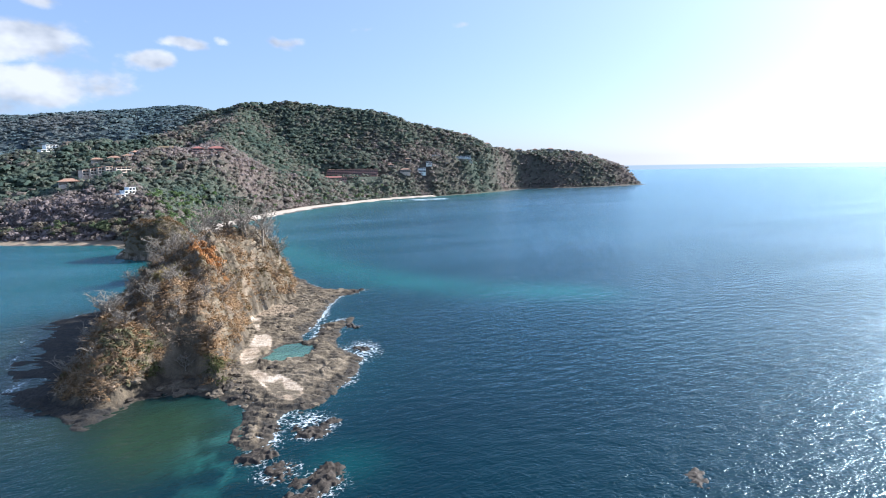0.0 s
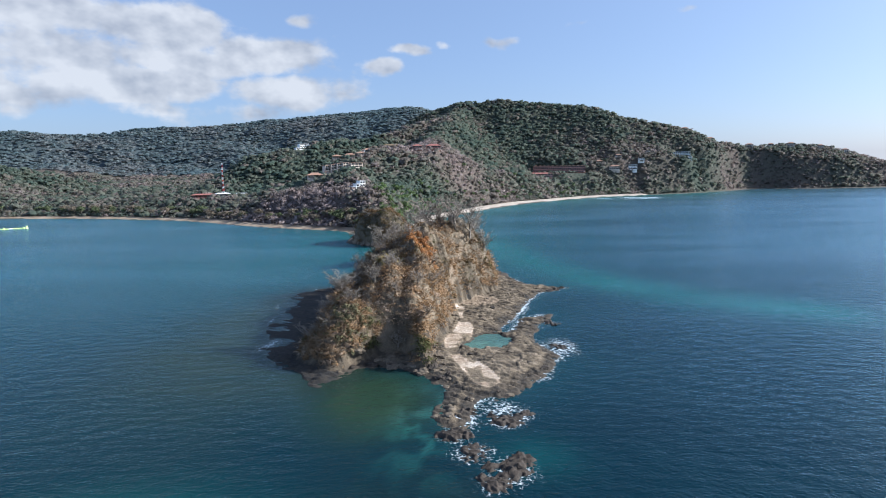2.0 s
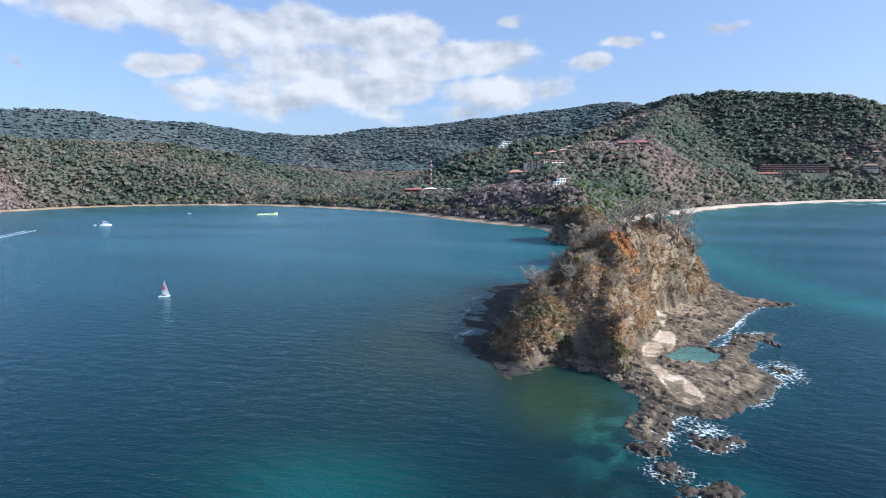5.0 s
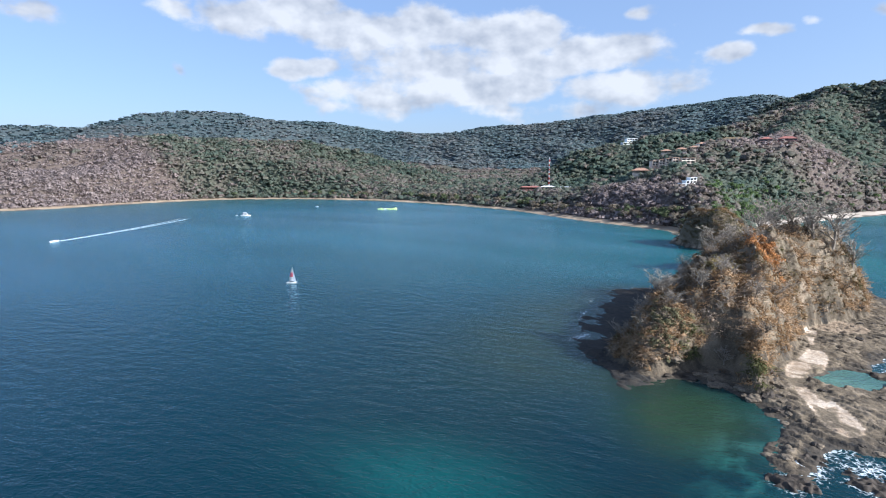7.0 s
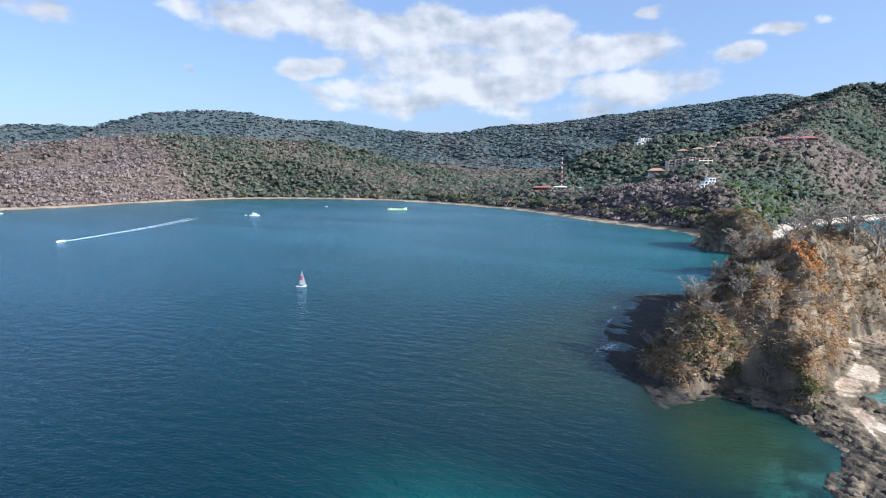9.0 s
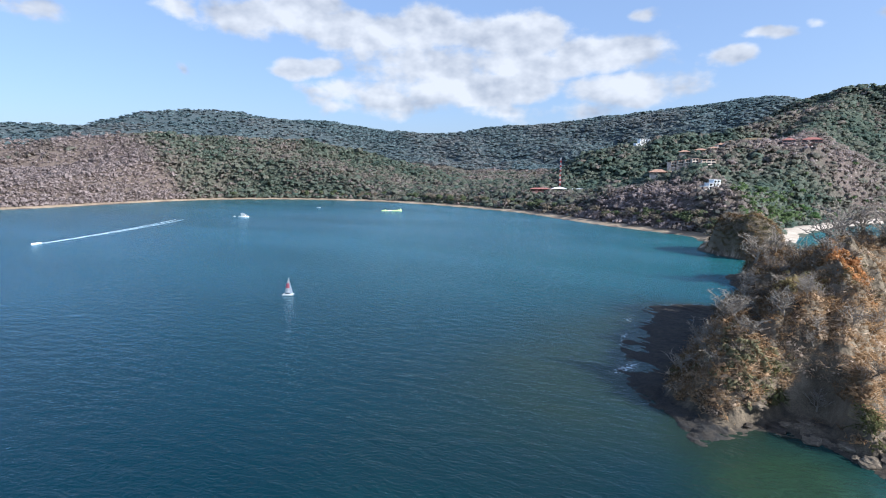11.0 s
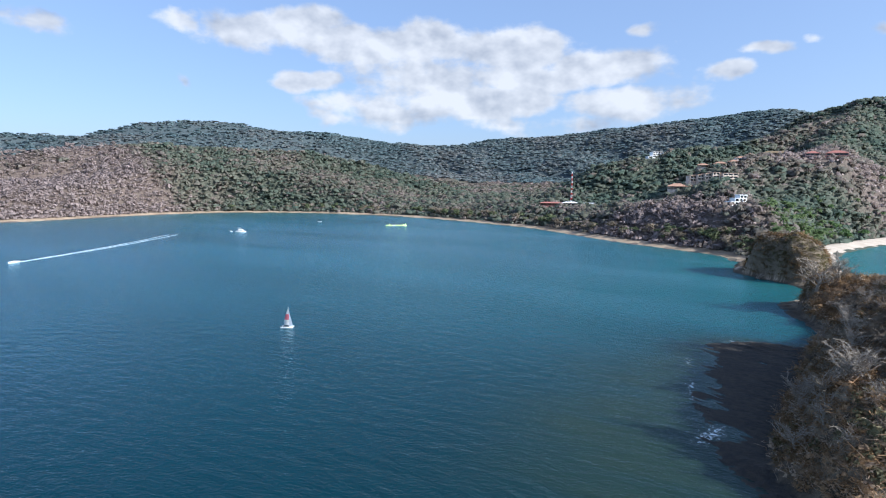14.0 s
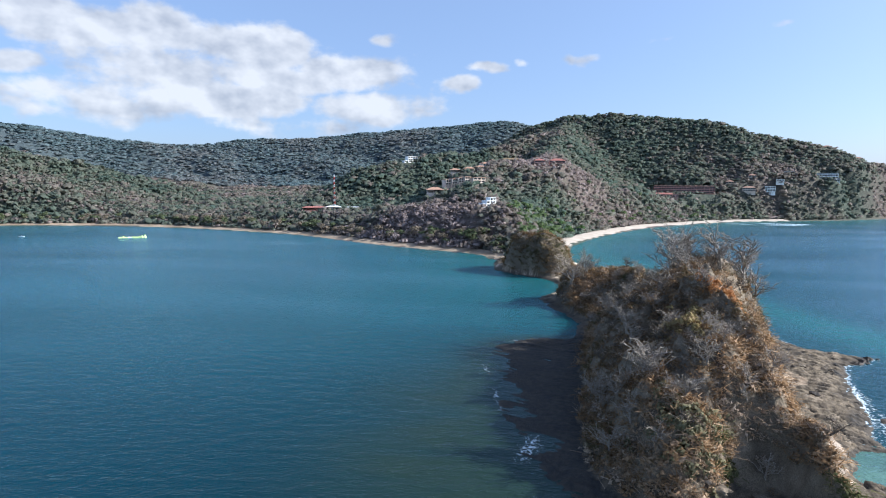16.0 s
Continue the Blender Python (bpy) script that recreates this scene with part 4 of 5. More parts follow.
def build_scrub():
    rng = np.random.default_rng(8)
    gx, gy = np.meshgrid(np.arange(-26, 62, 1.4), np.arange(176, 392, 1.4))
    x = gx.ravel() + (rng.random(gx.size) - 0.5) * 1.2
    y = gy.ravel() + (rng.random(gx.size) - 0.5) * 1.2
    ix, iy = np.meshgrid(np.arange(-42, 12, 1.4), np.arange(448, 530, 1.4))
    x = np.concatenate([x, ix.ravel() + (rng.random(ix.size) - 0.5)])
    y = np.concatenate([y, iy.ravel() + (rng.random(ix.size) - 0.5)])
    ex, ey = rng.uniform(-28, 64, 24000), rng.uniform(174, 512, 24000)
    em = signed(ex, ey, mound)
    ei = signed(ex, ey, islet)
    k = ((em > 0.2) & (em < 6.5)) | ((ei > 0.2) & (ei < 6))
    x, y = np.concatenate([x, ex[k]]), np.concatenate([y, ey[k]])
    z, dm, di, *_ = island_height(x, y)
    n = vnoise(x, y, 14, 91)
    keep = ((dm > 0.8) | (di > 0.5) | ((y > 505) & (x > -40) & (x < 8)))
    keep &= rng.random(len(x)) < np.where(z < 12, 0.75, 0.92)
    keep &= ~((np.hypot((x - 9.0) / 8.5, (y - 184) / 12) < 1) & (z < 9))
    x, y, z, n, dm = x[keep], y[keep], z[keep], n[keep], dm[keep]
    r = 1.0 + 1.9 * rng.random(len(x)) ** 2.5 + 0.6 * (n > 0.55)
    tone = 0.48 + (n - 0.5) * 0.75 + rng.normal(size=len(x)) * 0.07
    tone = np.where(rng.random(len(x)) < 0.12, 0.86, tone)
    tone = np.where((vnoise(x, y, 10, 92) > 0.66) & (z < 14) & (y < 215), 0.16, tone)
    tone = np.minimum(tone, 0.9)
    tone = np.where(y > 400, 0.3 + 0.35 * (n - 0.45), tone)
    me = scatter_mesh("scrub", [scrub_variant(rng, 14, 24) for _ in range(12)], np.column_stack([x, y, z - 0.1]), r, r * 1.05, tone, rng)
    tagged(attach("scrub", me, M_TWIG), "dry brown scrub and vines covering the island slopes", "scrub", kind="stuff")

    # leafy vines in autumn colours over the crest
    leaves = [crown_variant(rng, 40, 0.17, 0.8) for _ in range(6)]
    for cx, cy, sx, sy, count, mat, label in ((18, 237, 3.2, 4.0, 130, M_VINE, "orange-leaved vine draped over the dry scrub"),
                                              (5, 226, 3.0, 4.0, 90, M_VINE_YELLOW, "yellowing vine over the dry scrub"),
                                              (-7, 190, 4.0, 5.0, 110, M_VINE_GREEN, "olive-green creeper at the foot of the slope")):
        vx, vy = rng.normal(cx, sx, count), rng.normal(cy, sy, count)
        vz, vm, *_ = island_height(vx, vy)
        k = vm > 0.8
        vr = 0.9 + 0.9 * rng.random(k.sum())
        me = scatter_mesh("vine", leaves, np.column_stack([vx[k], vy[k], vz[k] + 0.5]), vr, vr * 1.2, rng.random(k.sum()), rng, face=0.8)
        tagged(attach("vine", me, mat), label, "vine", kind="stuff")

    # leafless branching shrubs standing out of the scrub
    c = rng.uniform((-24, 178), (58, 386), (3400, 2))
    c = np.concatenate([c, rng.uniform((-40, 452), (8, 508), (200, 2))])
    z, dm, di, *_ = island_height(c[:, 0], c[:, 1])
    k = ((dm > 0.6) | (di > 1)) & (rng.random(len(c)) < np.where(c[:, 0] < 8, 0.5, 0.28))
    c, z = c[k], z[k]
    r = 1.8 + 2.4 * rng.random(len(c)) ** 2
    tone = np.where(rng.random(len(c)) < 0.6, 0.84, 0.6) + rng.normal(size=len(c)) * 0.03
    me = scatter_mesh("shrubs", [shrub_variant(rng) for _ in range(9)], np.column_stack([c, z - 0.2]), r, r * 0.95, np.clip(tone, 0, 0.93), rng)
    tagged(attach("shrubs", me, M_TWIG), "pale leafless branching shrubs on the island slopes", "shrubs", kind="stuff")


def shrub_variant(rng):
    """A leafless shrub of radius 1: crooked stems that fork twice into fine twigs."""
    out = []

    def grow(p, d, ln, w, level):
        d = d / np.linalg.norm(d)
        side = np.cross(d, rng.normal(size=3))
        side = side / np.linalg.norm(side) * w
        mid = p + d * ln * 0.5 + rng.normal(size=3) * ln * 0.08
        tip = p + d * ln + rng.normal(size=3) * ln * 0.1
        out.append([p - side, p + side, mid])
        out.append([p + side * 0.8, mid + side * 0.7, tip])
        out.append([mid - side * 0.7, p, tip])
        if level:
            for q in (mid, tip, tip):
                grow(q, d + rng.normal(size=3) * 0.62, ln * 0.62, w * 0.62, level - 1)

    for j in range(5):
        a = j * 1.257 + rng.random()
        grow(np.zeros(3), np.array((math.cos(a) * 0.75, math.sin(a) * 0.75, 0.9)), 0.52, 0.024, 2)
    return np.array(out)

# ---- buildings on the hills ----
M_WHITE = material("white_plaster", color=(0.88, 0.87, 0.84), scale=0.3, grain=0.06, rough=0.8)
M_CREAM = material("cream_plaster", color=(0.6, 0.5, 0.42), scale=0.3, grain=0.08, rough=0.85)
M_RED_WALL = material("terracotta_plaster", color=(0.5, 0.25, 0.2), scale=0.3, grain=0.1, rough=0.85)
M_PINK = material("pink_plaster", color=(0.6, 0.36, 0.3), scale=0.3, grain=0.08, rough=0.85)
M_TILE = material("clay_roof_tiles", ramp=[(0.3, (0.28, 0.16, 0.11)), (0.7, (0.4, 0.25, 0.18))], scale=0.8, grain=0.25, rough=0.9)
M_RED_ROOF = material("red_metal_roof", color=(0.34, 0.14, 0.11), scale=0.4, grain=0.1, rough=0.55)
M_WHITE_ROOF = material("white_metal_roof", color=(0.8, 0.8, 0.8), scale=0.4, grain=0.05, rough=0.45)
M_GREY_ROOF = material("grey_metal_roof", color=(0.36, 0.38, 0.4), scale=0.4, grain=0.1, rough=0.5)
M_THATCH = material("thatch", ramp=[(0.3, (0.12, 0.085, 0.05)), (0.7, (0.24, 0.18, 0.11))], scale=1.2, grain=0.3, rough=1.0)
M_GLASS = material("dark_window_glass", color=(0.03, 0.04, 0.045), scale=0.5, grain=0.1, rough=0.12, spec=0.6)
M_STEEL_RED = material("red_painted_steel", color=(0.55, 0.07, 0.05), scale=2, grain=0.05, rough=0.5)
M_STEEL_WHITE = material("white_painted_steel", color=(0.8, 0.8, 0.78), scale=2, grain=0.05, rough=0.5)


def box_into(bm, x0, x1, y0, y1, z0, z1):
    v = [bm.verts.new((x, y, z)) for z in (z0, z1) for y in (y0, y1) for x in (x0, x1)]
    for f in ((0, 2, 3, 1), (4, 5, 7, 6), (0, 1, 5, 4), (1, 3, 7, 5), (3, 2, 6, 7), (2, 0, 4, 6)):
        bm.faces.new([v[i] for i in f])


def box(x0, x1, y0, y1, z0, z1, bevel=0.0):
    bm = bmesh.new()
    box_into(bm, x0, x1, y0, y1, z0, z1)
    if bevel:
        bmesh.ops.bevel(bm, geom=bm.edges[:], offset=bevel, segments=1, affect="EDGES")
    return bm


def hip_roof(x0, x1, y0, y1, z, rise, over=0.8, gable=False):
    """A pitched roof with eaves and thickness, its ridge along x."""
    bm = bmesh.new()
    x0, x1, y0, y1 = x0 - over, x1 + over, y0 - over, y1 + over
    inset = 0.0 if gable else min((y1 - y0) / 2, (x1 - x0) / 2 - 0.2)
    ym = (y0 + y1) / 2
    low = [bm.verts.new(c) for c in ((x0, y0, z - 0.25), (x1, y0, z - 0.25), (x1, y1, z - 0.25), (x0, y1, z - 0.25))]
    eav = [bm.verts.new(c) for c in ((x0, y0, z), (x1, y0, z), (x1, y1, z), (x0, y1, z))]
    r0, r1 = bm.verts.new((x0 + inset, ym, z + rise)), bm.verts.new((x1 - inset, ym, z + rise))
    bm.faces.new(low[::-1])
    for i in range(4):
        bm.faces.new([low[i], low[(i + 1) % 4], eav[(i + 1) % 4], eav[i]])
    bm.faces.new([eav[0], eav[1], r1, r0])
    bm.faces.new([eav[2], eav[3], r0, r1])
    bm.faces.new([eav[1], eav[2], r1])
    bm.faces.new([eav[3], eav[0], r0])
    return bm


def building(name, label, x, y, z, turn, units, wall, roof, group="", category="building"):
    """Blocks of (x0, storeys, bays, bay width, depth, base height, roof kind) side by side; the front faces local -y.
    Each block has a wall core, floor slabs, piers, and a window in every bay."""
    e = new(name)
    e.matrix_world = pose(x, y, z, 0, 0, turn)
    tagged(e, label, category, group)
    cache = {}
    for x0, storeys, bays, bw, dp, base, kind in units:
        sh, w = 3.1, bays * bw
        top = base + storeys * sh
        part("wall", box(x0, x0 + w, 0, dp, base - 7, top), wall, e)
        for s in range(storeys + 1):
            part("floor_slab", box(x0 - 0.15, x0 + w + 0.15, -1.7, -0.003, base + s * sh - 0.32, base + s * sh), wall, e)
        for k in range(bays + 1):
            part("pier", box(x0 + k * bw - 0.24, x0 + k * bw + 0.24, -1.6, -0.004, base, top - 0.325), wall, e)
        key = (bw,)
        if key not in cache:
            bm = box(0.28, bw - 0.28, -0.05, 0.0, 0.05, 2.62)
            me = bpy.data.meshes.new("window")
            bm.to_mesh(me)
            bm.free()
            me.materials.append(M_GLASS)
            rm = bpy.data.meshes.new("railing")
            bm = box(0.24, bw - 0.24, -1.62, -1.54, 0.002, 0.7)
            bm.to_mesh(rm)
            bm.free()
            rm.materials.append(wall)
            cache[key] = (me, rm)
        for s in range(storeys):
            for k in range(bays):
                ob = attach("window", cache[key][0], None, e)
                ob.location = (x0 + k * bw, -0.004, base + s * sh)
                ob = attach("railing", cache[key][1], None, e)
                ob.location = (x0 + k * bw, 0, base + s * sh)
        if kind == "hip":
            part("roof", hip_roof(x0, x0 + w, -1.6, dp, top + 0.3, min(3.0, dp * 0.3)), roof, e)
        elif kind == "gable":
            part("roof", hip_roof(x0, x0 + w, -1.6, dp, top + 0.3, min(2.6, dp * 0.25), 0.6, True), roof, e)
        elif kind == "gables":
            for k in range(0, bays, 2):
                bm = hip_roof(-dp - 0.1, 1.7, 0.15, 2 * bw - 0.15, top + 0.3, 2.2, 0.3, True)
                bmesh.ops.rotate(bm, verts=bm.verts, matrix=Matrix.Rotation(radians(-90), 3, "Z"))
                bmesh.ops.translate(bm, verts=bm.verts, vec=(x0 + k * bw, 0, 0))
                part("roof", bm, roof, e)
        else:
            bm = box(x0 - 0.3, x0 + w + 0.3, -1.9, dp + 0.3, top + 0.003, top + 0.45)
            part("roof", bm, roof, e)
    return e


def pavilion(name, label, x, y, z, turn, w, d, h, wall, roof, rise=3.0, group=""):
    """An open hall: floor, posts, a low back wall and a pitched roof."""
    e = new(name)
    e.matrix_world = pose(x, y, z, 0, 0, turn)
    tagged(e, label, "building", group)
    part("floor", box(-w / 2, w / 2, 0, d, -5, 0.0), wall, e)
    n = max(3, int(w / 4))
    for k in range(n + 1):
        px = -w / 2 + 0.3 + k * (w - 0.6) / n
        part("post", box(px - 0.15, px + 0.15, 0.1, 0.4, 0.002, h), wall, e)
    part("wall", box(-w / 2, w / 2, d - 0.3, d, 0.002, h), wall, e)
    part("roof", hip_roof(-w / 2, w / 2, 0, d, h + 0.253, rise, 1.2), roof, e)
    return e


def site(x, y):
    h, _ = land_height(np.array([x], float), np.array([y], float))
    return float(h[0])


FRONT = 8.0   # general turn of the hillside fronts, towards the bay
BUILDINGS = []


def place(fn, name, label, x, y, z, *rest, clear=14, **kw):
    CLEAR.append((x, y, clear))
    CLEAR.append((x - (x - 5) * 0.022, y - (y - 20) * 0.022, clear * 0.9))
    BUILDINGS.append(fn(name, label, x, y, z, *rest, **kw))


def build_buildings():
    # long red hotel over the east beach, with the low wing before it
    place(building, "hotel", "long terracotta-red hotel with rows of balconies and gabled roofs", 254, 1163, 47, -14,
          [(i * 17.4, 4, 4, 4.3, 12, 0, "gables") for i in range(6)], M_RED_WALL, M_TILE, clear=30)
    CLEAR.extend([(290, 1154, 24), (330, 1146, 24), (352, 1140, 22), (285, 1125, 16), (320, 1122, 18), (345, 1118, 14), (262, 1136, 16), (300, 1124, 17), (338, 1116, 15), (255, 1092, 14), (285, 1086, 12)])
    place(building, "hotel_wing", "low pink hotel wing with a red roof", 234, 1118, 38.5, -12,
          [(0, 2, 8, 4.8, 11, 0, "gable"), (39.5, 2, 2, 4.5, 11, 0.4, "flat")], M_PINK, M_RED_ROOF, clear=24)
    CLEAR.extend([(246, 1098, 18), (268, 1092, 18), (285, 1096, 16), (240, 1080, 18), (262, 1074, 18)])
    # terraced hotel on the spur
    place(pavilion, "restaurant", "open restaurant under a wide orange tiled roof", -117, 735, 51, 9, 20, 12, 3.2, M_CREAM, M_TILE, 3.2, clear=16)
    place(pavilion, "terrace_hall", "cream terrace hall with a flat tiled roof", -97, 738, 51.5, 9, 15, 9, 2.8, M_WHITE, M_TILE, 1.6, clear=13)
    for k in range(4):
        place(building, "terraced_unit", "cream stepped hotel block with deep balconies", -106 + k * 7.6, 748 + k * 0.8, 60 + k * 1.3, 34,
              [(0, 2, 2, 3.7, 9, 0, "flat")], M_CREAM, M_TILE, clear=11, group="stepped hotel blocks on the spur")
    place(building, "apartment_block", "cream three-storey apartment block with square balconies", -73, 752, 60, 34,
          [(0, 3, 3, 5.6, 10, 0, "flat")], M_CREAM, M_TILE, clear=15)
    for k, (px, py, pz, w) in enumerate(((-98, 800, 76.5, 12), (-80, 806, 78.5, 13), (-66, 812, 81, 9))):
        place(pavilion, "tiled_villa", "small villa under an orange clay-tiled roof", px, py, pz, 6, w, 8, 2.6, M_CREAM, M_TILE, 2.2, clear=10,
              group="tiled villas up the slope")
    place(building, "villa", "white hillside villa with clay-tiled eaves", -64, 850, 86, 32, [(0, 1, 3, 4.4, 8, 0, "hip"), (13.6, 2, 2, 4.2, 8, 0.5, "hip")], M_WHITE, M_TILE, clear=14)
    place(pavilion, "thatched_hall", "long brown thatched hall", -24, 870, 93, 2, 26, 9, 2.4, M_CREAM, M_THATCH, 2.6, clear=13)
    place(building, "modern_villa", "white modern villa stepped over three levels", -59, 650, 38.5, 36,
          [(0, 1, 2, 4.0, 8, 0, "flat"), (4.5, 2, 3, 3.6, 8, 0.02, "flat"), (9, 3, 2, 3.4, 7, 0.04, "flat"), (15.7, 1, 2, 3.4, 7, 0.06, "flat")], M_WHITE, M_WHITE_ROOF, clear=15)
    place(building, "white_house", "white flat-roofed house with wide terraces", -196, 994, 95, 38,
          [(0, 1, 4, 3.6, 9, 0, "flat"), (7, 3, 4, 4.4, 9, 0.4, "flat")], M_WHITE, M_WHITE_ROOF, clear=20)
    place(building, "red_house", "pale house under a red roof", 8, 866, 88, -1, [(0, 2, 3, 4.6, 9, 0, "hip")], M_PINK, M_RED_ROOF, clear=12, group="red houses on the ridge")
    place(building, "red_house", "large red house with arched terraces", 29, 868, 88, -1, [(0, 2, 5, 4.2, 10, 0, "hip")], M_RED_WALL, M_RED_ROOF, clear=15, group="red houses on the ridge")
    # low halls and mast behind the bay
    place(pavilion, "long_hall", "long low hall with a red metal roof", -286, 800, 25, 17, 30, 9, 3.0, M_RED_WALL, M_RED_ROOF, 1.6, clear=18)
    place(pavilion, "long_hall", "hall with a bright white metal roof", -262, 808, 25.5, 17, 20, 9, 3.2, M_WHITE, M_WHITE_ROOF, 1.6, clear=15)
    place(pavilion, "long_hall", "long low hall with a grey metal roof", -236, 817, 25, 17, 26, 9, 2.8, M_CREAM, M_GREY_ROOF, 1.4, clear=16)
    # villas towards the headland
    place(building, "large_villa", "white arcaded villa stepped down the slope", 553, 1226, 77, -24,
          [(0, 1, 5, 4.4, 10, 0, "flat"), (22.3, 3, 8, 4.2, 10, 0, "flat"), (34, 2, 6, 4.2, 10, -6.4, "flat")], M_WHITE, M_WHITE_ROOF, clear=18)
    CLEAR.extend([(578, 1212, 18), (598, 1205, 16)])
    for k, (px, py, pz, w, st) in enumerate(((455, 1132, 49, 4, 3), (432, 1150, 52, 3, 1), (478, 1140, 55, 3, 1), (410, 1120, 38, 5, 2), (505, 1168, 66, 4, 1), (388, 1140, 46, 3, 1))):
        place(building, "villa", "pale shoreline villa with open balconies", px, py + 32, site(px + 6, py + 32) + 0.5, -20, [(0, st, w, 4.2, 9, 0, "flat" if k % 2 == 0 else "hip")],
              (M_WHITE, M_CREAM)[k % 2], (M_WHITE_ROOF, M_TILE)[k % 2], clear=8, group="villas above the east shore")
    for px, py, pz, w in ((700, 1325, 100, 4), (745, 1330, 94, 3), (800, 1330, 92, 4), (860, 1338, 94, 3), (905, 1335, 95, 4), (980, 1332, 90, 3), (1040, 1328, 80, 3), (640, 1330, 122, 4)):
        place(building, "ridge_house", "pale house among trees on the headland crest", px, py, max(pz - 4, site(px, py)), -28,
              [(0, 2, w, 4.2, 9, 0, "hip")], M_CREAM, M_TILE, clear=9, group="houses on the headland crest")


build_buildings()


def build_mast():
    """Red and white lattice mast on a small foot."""
    e = new("radio_mast")
    gz = site(-262, 812)
    e.location = (-262, 812, gz)
    tagged(e, "tall slender red and white lattice radio mast", "mast")
    top, n = 72 - gz, 14
    step = top / n
    part("foot", box(-1.6, 1.6, -1.6, 1.6, -1, 0.25, 0.05), M_CREAM, e)
    for k in range(n):
        bm = bmesh.new()
        a = 0.85 - 0.35 * k / n
        z0, z1 = 0.25 + k * step, 0.25 + (k + 1) * step
        for sx in (-1, 1):
            for sy in (-1, 1):
                box_into(bm, sx * a - 0.12, sx * a + 0.12, sy * a - 0.12, sy * a + 0.12, z0, z1)
        for s in (-1, 1):
            box_into(bm, -a + 0.12, a - 0.12, s * a - 0.08, s * a + 0.08, z1 - 0.2, z1)
            box_into(bm, s * a - 0.08, s * a + 0.08, -a + 0.12, a - 0.12, z1 - 0.2, z1)
            for d in (-1, 1):
                v = [bm.verts.new(c) for c in ((-a * d, s * a - 0.05, z0), (-a * d + 0.16, s * a + 0.05, z0), (a * d, s * a - 0.05, z1 - 0.2), (a * d - 0.16, s * a + 0.05, z1 - 0.2))]
                bm.faces.new((v[0], v[1], v[2]))
                bm.faces.new((v[1], v[3], v[2]))
        part("lattice_section", bm, M_STEEL_WHITE if k % 2 else M_STEEL_RED, e)


build_mast()

# ---- trees ----
def tube_into(bm, pts, radii, sides=5):
    rings = []
    for i, (p, r) in enumerate(zip(pts, radii)):
        p = Vector(p)
        d = (Vector(pts[min(i + 1, len(pts) - 1)]) - Vector(pts[max(i - 1, 0)])).normalized()
        a = d.orthogonal().normalized()
        b = d.cross(a)
        rings.append([bm.verts.new(p + (a * math.cos(2 * math.pi * k / sides) + b * math.sin(2 * math.pi * k / sides)) * r) for k in range(sides)])
    for r0, r1 in zip(rings[:-1], rings[1:]):
        for k in range(sides):
            bm.faces.new((r0[k], r0[(k + 1) % sides], r1[(k + 1) % sides], r1[k]))
    bm.faces.new(rings[-1])
    bm.faces.new(rings[0][::-1])


def limb_path(rng, start, direction, length, bend=0.35, n=4):
    pts, d, p = [Vector(start)], Vector(direction).normalized(), Vector(start)
    for _ in range(n):
        d = (d + Vector((rng.gauss(0, bend), rng.gauss(0, bend), rng.gauss(0.05, bend * 0.7)))).normalized()
        p = p + d * length / n
        pts.append(p.copy())
    return pts


def bare_tree(seed, height, spread=0.8, mat=None):
    """A leafless tree: a tapered trunk, crooked limbs and many twigs. Base at the origin."""
    rng = random.Random(seed)
    e = new("bare_tree")
    bm_t, bm_w = bmesh.new(), bmesh.new()
    r0 = height * 0.035
    trunk = limb_path(rng, (0, 0, -0.8), (rng.gauss(0, 0.15), rng.gauss(0, 0.15), 1), height * 0.5, 0.16, 5)
    tube_into(bm_t, trunk, [r0 * (1.35 - 0.16 * i) for i in range(6)], 7)
    for k in range(7):
        bm_l = bmesh.new()
        s = trunk[2 + (k % 4)] if k < 5 else trunk[-1]
        az = k * 2.4 + rng.random()
        ln = height * (0.34 + 0.2 * rng.random())
        limb = limb_path(rng, s, (math.cos(az) * spread, math.sin(az) * spread, 0.55 + 0.4 * rng.random()), ln, 0.28, 4)
        tube_into(bm_l, limb, [r0 * f for f in (0.62, 0.5, 0.38, 0.27, 0.16)], 5)
        for j in range(5):
            b = limb[1 + j % 4]
            az2 = az + rng.gauss(0, 1.1)
            br = limb_path(rng, b, (math.cos(az2), math.sin(az2), 0.5 + rng.random() * 0.5), ln * 0.55, 0.32, 3)
            tube_into(bm_l, br, [r0 * f for f in (0.36, 0.28, 0.22, 0.15)], 4)
            for q in range(6):
                c = br[1 + q % 3]
                az3 = az2 + rng.gauss(0, 1.0)
                tw = limb_path(rng, c, (math.cos(az3), math.sin(az3), rng.gauss(0.4, 0.4)), ln * 0.3, 0.3, 1)
                tube_into(bm_w, tw, [r0 * 0.2, r0 * 0.1], 3)
        part("limb", bm_l, mat or M_BARK, e)
    part("trunk", bm_t, mat or M_BARK, e)
    tagged(part("twig_spray", bm_w, mat or M_BARK, e, "fine bare twigs"), kind="stuff")
    return e


def ground_at(x, y):
    z, *_ = island_height(np.array([x], float), np.array([y], float))
    return float(z[0])


